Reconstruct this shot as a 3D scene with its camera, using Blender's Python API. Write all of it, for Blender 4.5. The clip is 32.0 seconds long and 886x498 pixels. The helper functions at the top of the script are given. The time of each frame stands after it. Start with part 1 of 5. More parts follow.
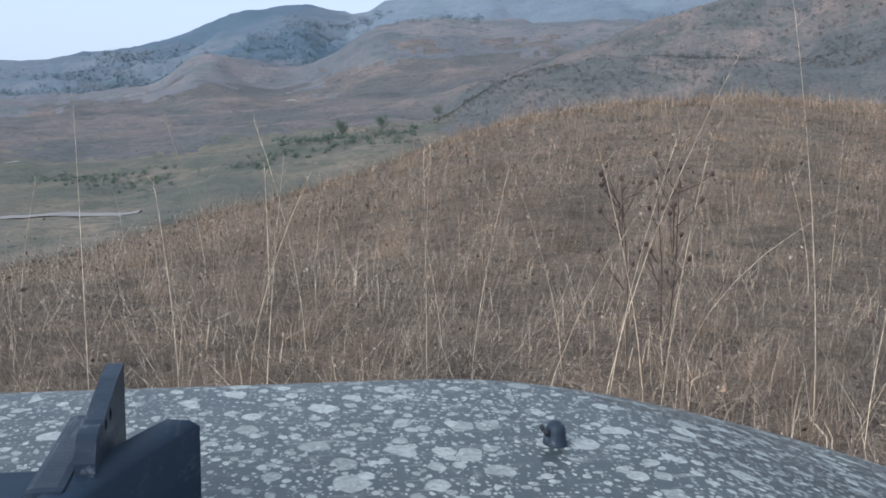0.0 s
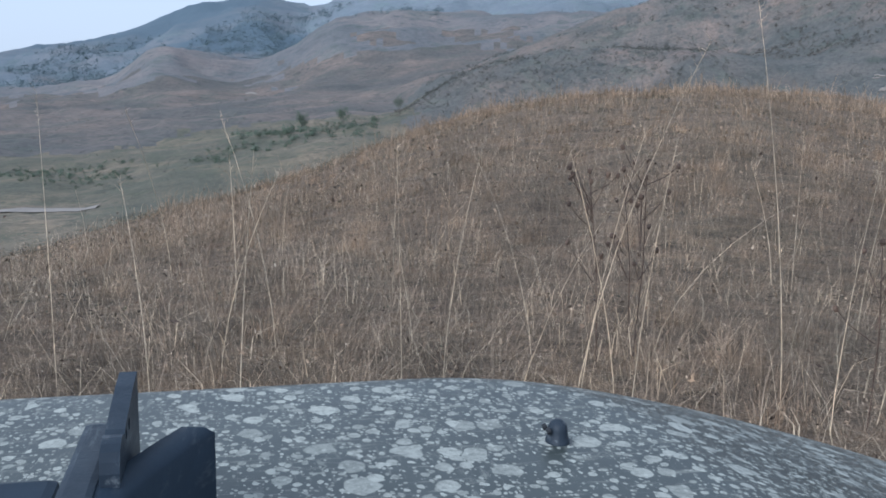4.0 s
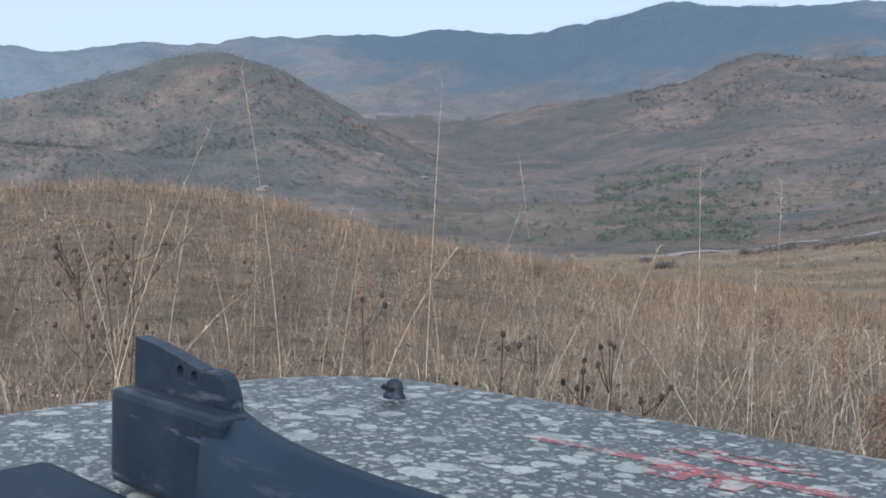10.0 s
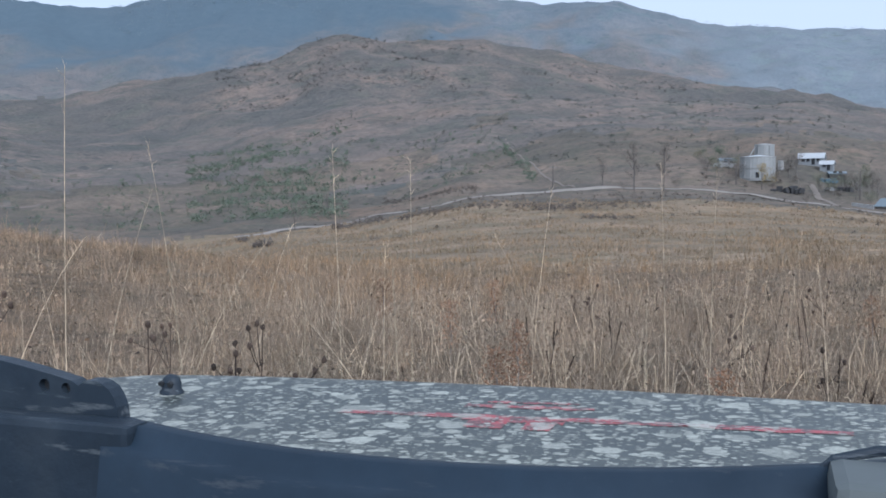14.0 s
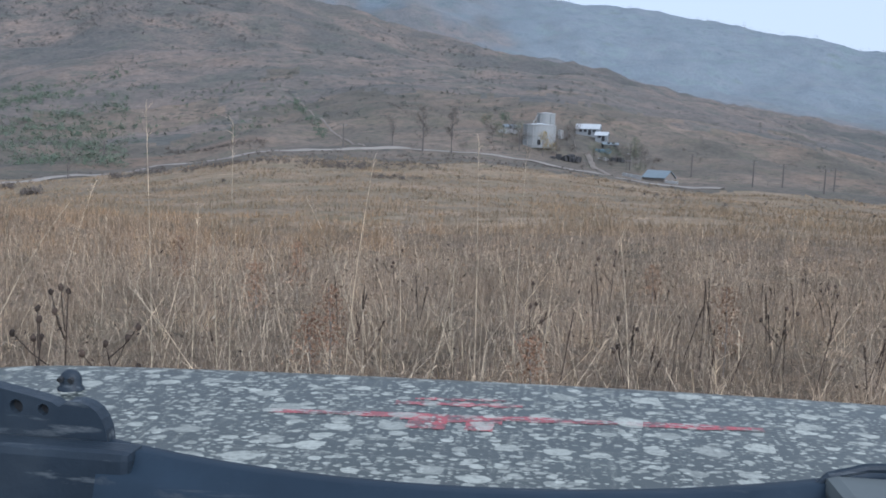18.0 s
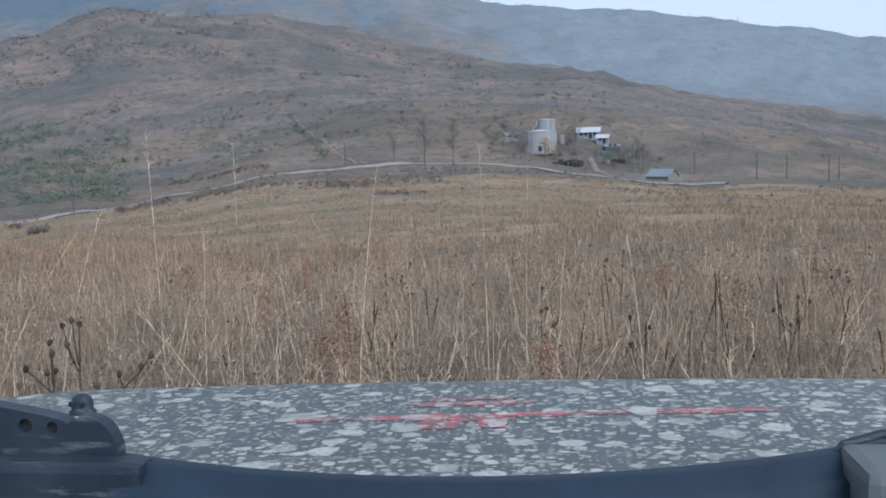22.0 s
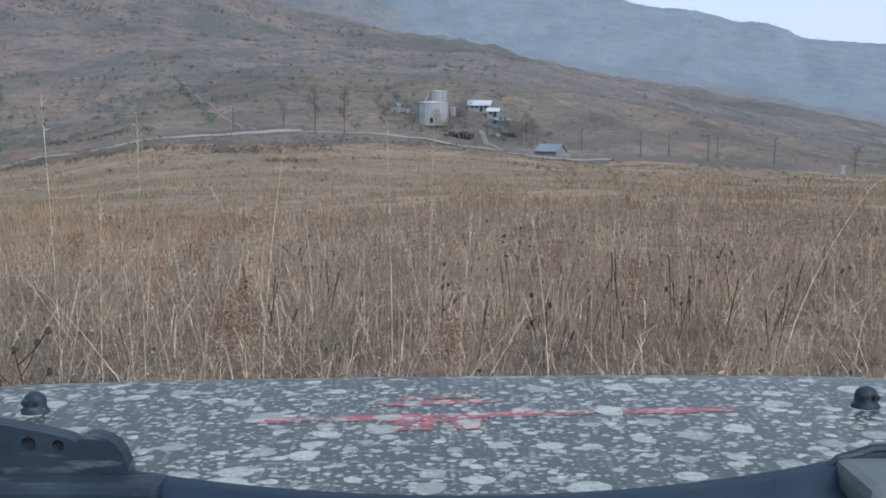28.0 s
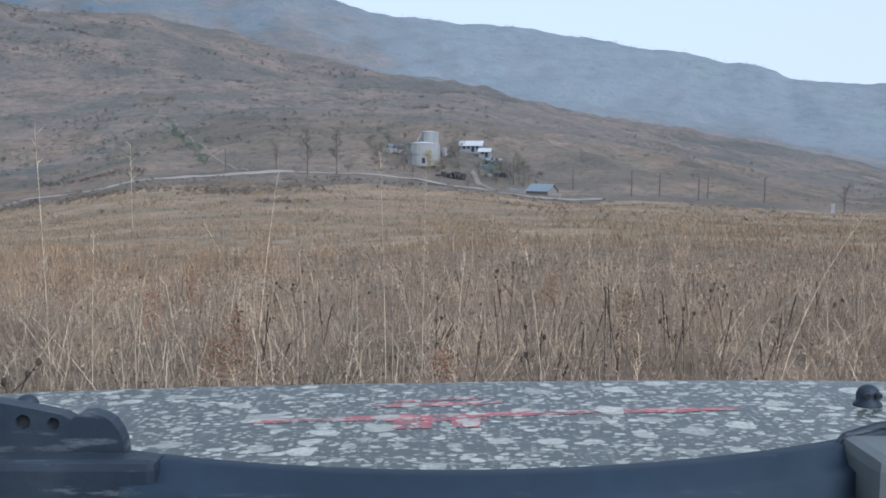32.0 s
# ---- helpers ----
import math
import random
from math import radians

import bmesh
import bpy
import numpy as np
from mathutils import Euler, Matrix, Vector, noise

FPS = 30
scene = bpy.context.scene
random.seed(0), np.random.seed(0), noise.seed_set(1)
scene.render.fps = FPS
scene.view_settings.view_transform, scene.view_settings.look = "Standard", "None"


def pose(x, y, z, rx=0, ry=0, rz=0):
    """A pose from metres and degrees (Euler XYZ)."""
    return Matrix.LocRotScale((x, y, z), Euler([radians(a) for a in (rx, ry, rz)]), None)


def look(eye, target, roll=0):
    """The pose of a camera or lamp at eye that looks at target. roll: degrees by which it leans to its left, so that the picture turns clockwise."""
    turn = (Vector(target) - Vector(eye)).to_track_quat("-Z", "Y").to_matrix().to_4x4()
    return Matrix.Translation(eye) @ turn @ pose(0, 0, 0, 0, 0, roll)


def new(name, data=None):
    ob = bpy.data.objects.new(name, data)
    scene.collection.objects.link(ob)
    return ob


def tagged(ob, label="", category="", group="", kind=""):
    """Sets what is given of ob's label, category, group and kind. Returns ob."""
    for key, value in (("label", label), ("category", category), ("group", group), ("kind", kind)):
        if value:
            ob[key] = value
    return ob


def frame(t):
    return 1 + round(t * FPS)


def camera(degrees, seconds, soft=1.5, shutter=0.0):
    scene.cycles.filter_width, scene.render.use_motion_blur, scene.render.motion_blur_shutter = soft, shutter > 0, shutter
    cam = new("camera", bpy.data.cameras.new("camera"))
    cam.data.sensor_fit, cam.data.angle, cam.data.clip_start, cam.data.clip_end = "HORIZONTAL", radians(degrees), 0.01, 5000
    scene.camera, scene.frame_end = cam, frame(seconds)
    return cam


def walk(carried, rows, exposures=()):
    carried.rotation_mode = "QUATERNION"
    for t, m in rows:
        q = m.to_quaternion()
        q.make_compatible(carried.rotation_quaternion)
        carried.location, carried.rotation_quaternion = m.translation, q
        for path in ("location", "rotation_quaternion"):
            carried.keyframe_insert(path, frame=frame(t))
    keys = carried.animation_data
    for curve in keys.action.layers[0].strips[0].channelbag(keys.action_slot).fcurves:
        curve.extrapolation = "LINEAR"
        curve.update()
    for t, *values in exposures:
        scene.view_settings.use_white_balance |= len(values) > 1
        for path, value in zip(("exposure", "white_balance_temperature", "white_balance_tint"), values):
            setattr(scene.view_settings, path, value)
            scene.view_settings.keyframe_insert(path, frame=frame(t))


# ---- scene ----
# ---- camera ----
cam = camera(49.5, 32.0, soft=1.74)
# seconds, compass heading, pitch and lean in degrees
PATH = [
    (0.0, 0.00, -9.27, 1.08),
    (0.5, 0.76, -9.13, 2.09),
    (1.0, 0.80, -8.93, -1.06),
    (1.5, 1.28, -8.76, 0.54),
    (2.0, 1.52, -8.86, -0.52),
    (2.5, 1.70, -10.29, -0.17),
    (4.5, 3.23, -8.86, 1.82),
    (5.0, 4.67, -7.44, 3.20),
    (5.5, 7.29, -8.07, 2.18),
    (6.0, 10.96, -6.86, 2.72),
    (6.5, 14.45, -6.48, 1.16),
    (7.0, 17.38, -6.06, 1.54),
    (7.5, 20.23, -6.33, 2.39),
    (8.0, 22.91, -6.18, 1.43),
    (8.5, 26.29, -5.48, 2.48),
    (9.0, 30.41, -4.69, 0.32),
    (9.5, 34.23, -4.03, 2.67),
    (10.0, 37.41, -3.14, 1.53),
    (10.5, 40.80, -2.99, 1.62),
    (11.0, 44.88, -2.57, 0.24),
    (11.5, 48.06, -4.37, -0.43),
    (12.0, 51.52, -4.30, 0.93),
    (12.5, 53.25, -5.43, -2.31),
    (13.0, 56.19, -5.26, -0.89),
    (13.5, 59.01, -5.10, -0.46),
    (14.0, 61.20, -4.13, -0.44),
    (14.5, 63.31, -4.04, 0.51),
    (15.0, 65.06, -4.35, -2.05),
    (15.5, 67.68, -4.84, 1.14),
    (17.5, 73.52, -5.55, -1.11),
    (18.0, 73.93, -6.44, 2.34),
    (18.5, 73.42, -6.80, 0.31),
    (19.0, 73.31, -6.89, -1.32),
    (19.5, 73.75, -7.50, -2.32),
    (20.0, 72.57, -9.91, -3.77),
    (20.5, 71.93, -9.47, -3.88),
    (21.0, 71.91, -7.65, -0.12),
    (21.5, 71.95, -6.83, -4.60),
    (22.0, 73.44, -5.69, -1.37),
    (22.5, 75.90, -7.69, -0.90),
    (23.0, 76.55, -7.51, -3.26),
    (23.5, 77.72, -7.85, -1.72),
    (24.0, 77.66, -7.05, -1.55),
    (24.5, 78.09, -6.71, -0.60),
    (25.0, 78.10, -5.18, 1.48),
    (25.5, 78.51, -5.33, -0.47),
    (27.5, 79.87, -6.48, 2.66),
    (28.0, 80.08, -7.51, 0.47),
    (28.5, 80.18, -6.07, 0.66),
    (29.0, 80.63, -6.16, 2.00),
    (29.5, 80.74, -5.81, 1.61),
    (30.0, 80.93, -6.58, 0.87),
    (30.5, 80.77, -5.92, -1.10),
    (31.0, 80.20, -5.72, -0.84),
    (31.5, 80.25, -5.11, -2.51),
    (32.0, 80.53, -5.12, 0.31),
]

CAR = 80.0  # the car's heading
FW = np.array([math.sin(radians(CAR)), math.cos(radians(CAR))])
RT = np.array([FW[1], -FW[0]])
CAR_AT = FW * 1.19
TOP = 1.12  # height of the bonnet


def eye(yaw, pitch):
    """The eye keeps about 1.2 m behind the bonnet's far edge: its nose ahead, its flank when the view swings round to the side."""
    u, v, d, reach = (np.interp(CAR - yaw, EDGE[0], row) for row in EDGE[1:])
    at = CAR_AT + RT * u + FW * v
    return at[0] - d * math.sin(radians(yaw)), at[1] - d * math.cos(radians(yaw)), TOP + 0.018 * u + reach * (0.88 * math.tan(radians(7.66 - pitch)) + 0.12 * math.tan(radians(14.2)))


# turn away from the car's heading; the point round which the eye swings (to the right, forward) and its distance; that of the far edge
EDGE = ([-20, 0, 8, 16, 26, 38, 50, 60, 70, 80, 90],
        [0, 0, 0, -0.02, -0.17, -0.4, -0.58, -0.68, -0.73, -0.73, -0.73],
        [-0.38, -0.38, -0.38, -0.29, -0.1, -0.02, -0.06, -0.1, -0.16, -0.2, -0.22],
        [0.81, 0.81, 0.81, 0.9, 1.13, 1.27, 1.3, 1.28, 1.24, 1.2, 1.2],
        [1.19, 1.19, 1.19, 1.19, 1.21, 1.27, 1.3, 1.28, 1.24, 1.2, 1.2])

walk(cam, [(t, pose(*eye(yaw, pitch), 90 + pitch, 0, -yaw) @ pose(0, 0, 0, 0, 0, lean)) for t, yaw, pitch, lean in PATH], [(0, 0.98, 5260, 11), (2, 0.96, 5300, 11), (5, 0.89, 5190, 10), (9, 0.95, 5250, 11), (11, 0.95, 5480, 11), (12, 0.95, 5480, 11), (13, 0.95, 5340, 11), (15, 0.94, 5310, 11), (18, 0.94, 5290, 11), (24, 0.94, 5330, 11), (28, 0.94, 5320, 11), (32, 1.02, 5320, 11)])

# ---- light: overcast late autumn afternoon ----
world = bpy.data.worlds.new("overcast_sky")
scene.world = world
world.use_nodes = True
wn, wl = world.node_tree.nodes, world.node_tree.links
sky = wn.new("ShaderNodeTexSky")
sky.sky_type = "NISHITA"
sky.sun_disc = False
sky.sun_elevation, sky.sun_rotation = radians(32), radians(225)
sky.air_density, sky.dust_density, sky.ozone_density, sky.altitude = 1.0, 3.0, 1.0, 400
cloud = wn.new("ShaderNodeMixRGB")
cloud.inputs["Fac"].default_value = 0.78
cloud.inputs["Color2"].default_value = (7.5, 7.8, 8.08, 1)
wl.new(sky.outputs["Color"], cloud.inputs["Color1"])
wl.new(cloud.outputs["Color"], wn["Background"].inputs["Color"])
wn["Background"].inputs["Strength"].default_value = 0.060
sun_data = bpy.data.lights.new("sun", "SUN")
sun_data.energy, sun_data.angle, sun_data.color = 1.5, radians(40), (1.0, 0.94, 0.87)
sun = new("sun", sun_data)
sun.matrix_world = look((0, 0, 300), (-150 * math.sin(radians(225)), -150 * math.cos(radians(225)), 200))


# ---- materials ----
def material(name):
    m = bpy.data.materials.new(name)
    m.use_nodes = True
    n, l = m.node_tree.nodes, m.node_tree.links
    b = n["Principled BSDF"]
    b.inputs["Specular IOR Level"].default_value = 0.25
    return m, n, l, b


def noise_tex(n, l, scale, detail=6.0, rough=0.6, vector=None, stretch=None):
    t = n.new("ShaderNodeTexNoise")
    t.inputs["Scale"].default_value = scale
    t.inputs["Detail"].default_value = detail
    t.inputs["Roughness"].default_value = rough
    if vector is not None:
        if stretch:
            mp = n.new("ShaderNodeMapping")
            mp.inputs["Scale"].default_value = stretch
            l.new(vector, mp.inputs["Vector"])
            vector = mp.outputs["Vector"]
        l.new(vector, t.inputs["Vector"])
    return t.outputs["Fac"]


def ramp(n, l, fac, stops, linear=True):
    r = n.new("ShaderNodeValToRGB")
    e = r.color_ramp.elements
    while len(e) < len(stops):
        e.new(0.5)
    for k, (p, c) in enumerate(stops):
        e[k].position = p
        e[k].color = (*c, 1) if len(c) == 3 else c
    l.new(fac, r.inputs["Fac"])
    return r.outputs["Color"]


def mix(n, l, fac, a, b, mode="MIX"):
    m = n.new("ShaderNodeMixRGB")
    m.blend_type = mode
    for value, slot in ((fac, "Fac"), (a, "Color1"), (b, "Color2")):
        if isinstance(value, (int, float)):
            m.inputs[slot].default_value = value
        elif isinstance(value, tuple):
            m.inputs[slot].default_value = (*value, 1)
        else:
            l.new(value, m.inputs[slot])
    return m.outputs["Color"]


def bump(n, l, b, fac, strength, distance):
    k = n.new("ShaderNodeBump")
    k.inputs["Strength"].default_value, k.inputs["Distance"].default_value = strength, distance
    l.new(fac, k.inputs["Height"])
    l.new(k.outputs["Normal"], b.inputs["Normal"])


def place_of(n):
    return n.new("ShaderNodeNewGeometry").outputs["Position"]


def clumps(n, l, pos, scale, low, high):
    """Soft-edged bushes of uneven size, scattered."""
    wob = n.new("ShaderNodeMixRGB")
    wob.blend_type, wob.inputs["Fac"].default_value = "ADD", 0.9 / scale
    nz = n.new("ShaderNodeTexNoise")
    nz.inputs["Scale"].default_value, nz.inputs["Detail"].default_value = scale * 2.2, 5
    l.new(pos, nz.inputs["Vector"])
    l.new(pos, wob.inputs["Color1"])
    l.new(nz.outputs["Color"], wob.inputs["Color2"])
    v = n.new("ShaderNodeTexVoronoi")
    v.inputs["Scale"].default_value = scale
    l.new(wob.outputs["Color"], v.inputs["Vector"])
    sep = n.new("ShaderNodeSeparateColor")
    l.new(v.outputs["Color"], sep.inputs["Color"])
    size = n.new("ShaderNodeMath")
    size.operation = "MULTIPLY_ADD"
    l.new(sep.outputs["Red"], size.inputs[0])
    size.inputs[1].default_value, size.inputs[2].default_value = high - low, low
    less = n.new("ShaderNodeMath")
    less.operation = "SUBTRACT"
    l.new(size.outputs[0], less.inputs[0])
    l.new(v.outputs["Distance"], less.inputs[1])
    soft = n.new("ShaderNodeMapRange")
    soft.interpolation_type = "SMOOTHSTEP"
    soft.inputs["From Min"].default_value, soft.inputs["From Max"].default_value = -0.06, 0.16
    soft.inputs["To Max"].default_value = 0.85
    l.new(less.outputs[0], soft.inputs["Value"])
    return soft.outputs["Result"]


def hillside(n, l, pos, base, dry, scrub, size, scrub_share, rust=(0.2, 0.1, 0.055), spots=None, woods=(), depth=1.0):
    """The colour of a rough hillside: dry grass with patches of dark scrub and finer mottling; and its relief."""
    wide = noise_tex(n, l, 1.0 / size, 9, 0.62, pos)
    fine = noise_tex(n, l, 8.0 / size, 8, 0.7, pos)
    ground = mix(n, l, ramp(n, l, fine, [(0.45, (0, 0, 0)), (0.55, (1, 1, 1))]), base, dry)
    warm = noise_tex(n, l, 0.55 / size, 6, 0.6, pos)
    ground = mix(n, l, ramp(n, l, warm, [(0.5, (0, 0, 0)), (0.72, (0.6, 0.6, 0.6))]), ground, rust)
    dark = ramp(n, l, wide, [(scrub_share - 0.05, (0, 0, 0)), (scrub_share + 0.09, (0.85, 0.85, 0.85))])
    ground = mix(n, l, dark, ground, scrub)
    copse = noise_tex(n, l, 3.6 / size, 7, 0.6, pos)
    ground = mix(n, l, ramp(n, l, copse, [(0.52, (0, 0, 0)), (0.6, (0.6, 0.6, 0.6))]), ground, (scrub[0] * 1.05, scrub[1] * 1.12, scrub[2] * 1.0))
    bands = noise_tex(n, l, 2.6 / size, 6, 0.6, pos, (0.55, 0.55, 1.3) if size > 40 else (0.5, 0.5, 0.5))
    ground = mix(n, l, ramp(n, l, bands, [(0.5, (0, 0, 0)), (0.63, (0.45, 0.45, 0.45))]), ground, scrub)
    grain = noise_tex(n, l, 45.0 / size, 6, 0.8, pos)
    ground = mix(n, l, ramp(n, l, grain, [(0.45, (0, 0, 0)), (0.57, (0.4, 0.4, 0.4))]), ground, mix(n, l, 0.5, scrub, base))
    drift = ramp(n, l, noise_tex(n, l, 1.7 / size, 6, 0.65, pos), [(0.4, (0.12, 0.12, 0.12)), (0.6, (1, 1, 1))])
    for k, (scale, low, high) in enumerate(((spots or 34.0 / size, -0.25, 0.52), ((spots or 34.0 / size) * 0.42, -0.4, 0.42))):
        bush = clumps(n, l, pos, scale, low, high)
        ground = mix(n, l, mix(n, l, 1.0, bush, drift, "MULTIPLY"), ground, (scrub[0] * (0.8 + 0.12 * k), scrub[1] * (0.84 + 0.1 * k), scrub[2] * 0.84))
    pale = noise_tex(n, l, 15.0 / size, 4, 0.6, pos, (1, 1, 2))
    ground = mix(n, l, ramp(n, l, pale, [(0.7, (0, 0, 0)), (0.78, (0.35, 0.35, 0.35))]), ground, (0.33, 0.28, 0.225))
    grade = 0.3 * (60 / size) ** 0.9
    mottle = ramp(n, l, noise_tex(n, l, grade * 1.9, 8, 0.8, pos), [(0.36, (0.66, 0.67, 0.68)), (0.5, (1, 1, 1)), (0.64, (1.32, 1.29, 1.25))])
    ground = mix(n, l, 0.85 * depth, ground, mottle, "MULTIPLY")
    wash = ramp(n, l, noise_tex(n, l, grade * 0.2, 5, 0.65, pos, (1, 1, 1.8)), [(0.36, (0.82, 0.86, 0.86)), (0.5, (1, 1, 1)), (0.64, (1.14, 1.1, 1.07))])
    ground = mix(n, l, depth, ground, wash, "MULTIPLY")
    for az, r, rad in woods:
        away = n.new("ShaderNodeVectorMath")
        away.operation = "DISTANCE"
        l.new(pos, away.inputs[0])
        away.inputs[1].default_value = (r * math.sin(radians(az)), r * math.cos(radians(az)), r * 0.1)
        span = n.new("ShaderNodeMath")
        span.operation = "MULTIPLY_ADD"
        l.new(away.outputs["Value"], span.inputs[0])
        span.inputs[1].default_value = 0.5 / rad
        rag = n.new("ShaderNodeMath")
        rag.operation = "MULTIPLY"
        l.new(noise_tex(n, l, 2.2 / rad, 9, 0.65, pos), rag.inputs[0])
        rag.inputs[1].default_value = 0.75
        l.new(rag.outputs[0], span.inputs[2])
        # wood colour has the blue of distance haze mixed in
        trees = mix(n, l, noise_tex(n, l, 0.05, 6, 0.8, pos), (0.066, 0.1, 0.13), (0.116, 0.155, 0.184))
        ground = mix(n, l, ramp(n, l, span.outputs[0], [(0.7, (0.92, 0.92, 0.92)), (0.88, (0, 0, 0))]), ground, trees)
    return ground, fine


def grassland(name, *look_of):
    m, n, l, b = material(name)
    ground, fine = hillside(n, l, place_of(n), *look_of)
    l.new(ground, b.inputs["Base Color"])
    b.inputs["Roughness"].default_value = 0.95
    bump(n, l, b, fine, 0.4, look_of[3] * 0.022)
    return m


SOIL, _n, _l, _b = material("meadow_soil")
_p = place_of(_n)
_c = mix(_n, _l, noise_tex(_n, _l, 1.3, 8, 0.7, _p), (0.145, 0.111, 0.08), (0.265, 0.202, 0.142))
_c = mix(_n, _l, ramp(_n, _l, noise_tex(_n, _l, 0.35, 6, 0.6, _p), [(0.45, (0, 0, 0)), (0.65, (0.6, 0.6, 0.6))]), _c, (0.15, 0.135, 0.085))
_c = mix(_n, _l, noise_tex(_n, _l, 14.0, 6, 0.8, _p), _c, (0.23, 0.18, 0.13))
for _s, _lo, _hi in ((1.6, (0.66, 0.66, 0.66), (1.36, 1.28, 1.2)), (9.0, (0.78, 0.76, 0.74), (1.22, 1.2, 1.16)), (60.0, (0.55, 0.53, 0.5), (1.6, 1.57, 1.52))):
    _c = mix(_n, _l, 1.0, _c, ramp(_n, _l, noise_tex(_n, _l, _s, 5, 0.7, _p), [(0.36, _lo), (0.5, (1, 1, 1)), (0.64, _hi)]), "MULTIPLY")
_l.new(_c, _b.inputs["Base Color"])
_b.inputs["Roughness"].default_value = 1.0
bump(_n, _l, _b, noise_tex(_n, _l, 9.0, 8, 0.8, _p), 1.0, 0.12)

HEATH = grassland("valley_heath", (0.158, 0.127, 0.102), (0.225, 0.174, 0.134), (0.094, 0.087, 0.073), 60, 0.50, (0.19, 0.115, 0.07), 0.3)
FIELD = grassland("tawny_field", (0.232, 0.176, 0.119), (0.29, 0.221, 0.149), (0.165, 0.132, 0.09), 26, 0.54, (0.27, 0.19, 0.115), 0.5)
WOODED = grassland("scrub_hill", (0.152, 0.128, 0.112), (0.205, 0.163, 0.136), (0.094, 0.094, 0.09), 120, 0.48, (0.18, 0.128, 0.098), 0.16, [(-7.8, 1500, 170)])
THICKET = grassland("scrub_thicket", (0.16, 0.14, 0.124), (0.222, 0.173, 0.144), (0.096, 0.102, 0.097), 62, 0.46, (0.165, 0.115, 0.09), 0.2)
GREENISH = grassland("valley_meadow", (0.146, 0.126, 0.092), (0.215, 0.175, 0.124), (0.09, 0.092, 0.07), 45, 0.50, (0.18, 0.15, 0.085), 0.25)

# distant slopes: brown uplands, then wooded and farthest mountains, blue haze painted into each
DISTANT, _n, _l, _b = material("distant_slopes")
_p = place_of(_n)
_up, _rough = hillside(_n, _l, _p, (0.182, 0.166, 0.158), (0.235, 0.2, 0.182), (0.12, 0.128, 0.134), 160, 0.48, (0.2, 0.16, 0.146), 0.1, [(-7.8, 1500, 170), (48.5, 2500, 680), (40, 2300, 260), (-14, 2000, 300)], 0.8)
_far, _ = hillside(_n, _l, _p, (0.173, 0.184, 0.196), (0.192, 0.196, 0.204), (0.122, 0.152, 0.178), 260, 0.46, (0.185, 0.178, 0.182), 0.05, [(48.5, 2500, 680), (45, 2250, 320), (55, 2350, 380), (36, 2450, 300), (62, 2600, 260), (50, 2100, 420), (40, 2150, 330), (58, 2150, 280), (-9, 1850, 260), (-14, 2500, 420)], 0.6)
_hazed, _ = hillside(_n, _l, _p, (0.172, 0.2, 0.226), (0.184, 0.206, 0.228), (0.178, 0.21, 0.236), 200, 0.47, (0.186, 0.212, 0.244), 0.05, (), 0.55)
for _name, _over in (("mountain", _far), ("hazed_mountain", _hazed)):
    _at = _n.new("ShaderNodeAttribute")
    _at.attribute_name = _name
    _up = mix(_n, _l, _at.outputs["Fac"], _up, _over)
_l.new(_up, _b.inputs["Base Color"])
_b.inputs["Roughness"].default_value = 0.95
bump(_n, _l, _b, _rough, 0.4, 4.0)


def foliage(name, colours, rough=0.9, tint=(0.36, 0.255, 0.165), wide=0.0):
    """Each blade or leaf takes its own colour."""
    m, n, l, b = material(name)
    island = n.new("ShaderNodeNewGeometry").outputs["Random Per Island"]
    pos = place_of(n)
    tuft = noise_tex(n, l, 1.7, 3, 0.6, pos)
    both = n.new("ShaderNodeMath")
    both.operation = "MULTIPLY_ADD"
    l.new(tuft, both.inputs[0])
    both.inputs[1].default_value = 1.1
    part_of = n.new("ShaderNodeMath")
    part_of.operation = "MULTIPLY_ADD"
    l.new(island, part_of.inputs[0])
    part_of.inputs[1].default_value, part_of.inputs[2].default_value = 0.62, -0.36
    l.new(part_of.outputs[0], both.inputs[2])
    both.use_clamp = True
    c = ramp(n, l, both.outputs[0], [(k / max(1, len(colours) - 1), v) for k, v in enumerate(colours)])
    fine = ramp(n, l, noise_tex(n, l, 22.0, 3, 0.6, pos), [(0.36, (0.62, 0.62, 0.63)), (0.5, (1, 1, 1)), (0.66, (1.4, 1.37, 1.33))])
    c = mix(n, l, 1.0, c, fine, "MULTIPLY")
    drift = ramp(n, l, noise_tex(n, l, 0.16, 5, 0.6, pos), [(0.42, (0, 0, 0)), (0.66, (0.55, 0.55, 0.55))])
    c = mix(n, l, drift, c, mix(n, l, 0.6, c, tint))
    for scale, low, high in ((0.75, (0.54, 0.57, 0.57), (1.34, 1.27, 1.17)), (2.6, (0.74, 0.75, 0.76), (1.26, 1.23, 1.2)), (wide, (0.72, 0.74, 0.72), (1.24, 1.19, 1.12))):
        if scale:
            patch = ramp(n, l, noise_tex(n, l, scale, 4, 0.65, pos), [(0.34, low), (0.5, (1, 1, 1)), (0.67, high)])
            c = mix(n, l, 1.0, c, patch, "MULTIPLY")
    l.new(c, b.inputs["Base Color"])
    b.inputs["Roughness"].default_value = rough
    return m


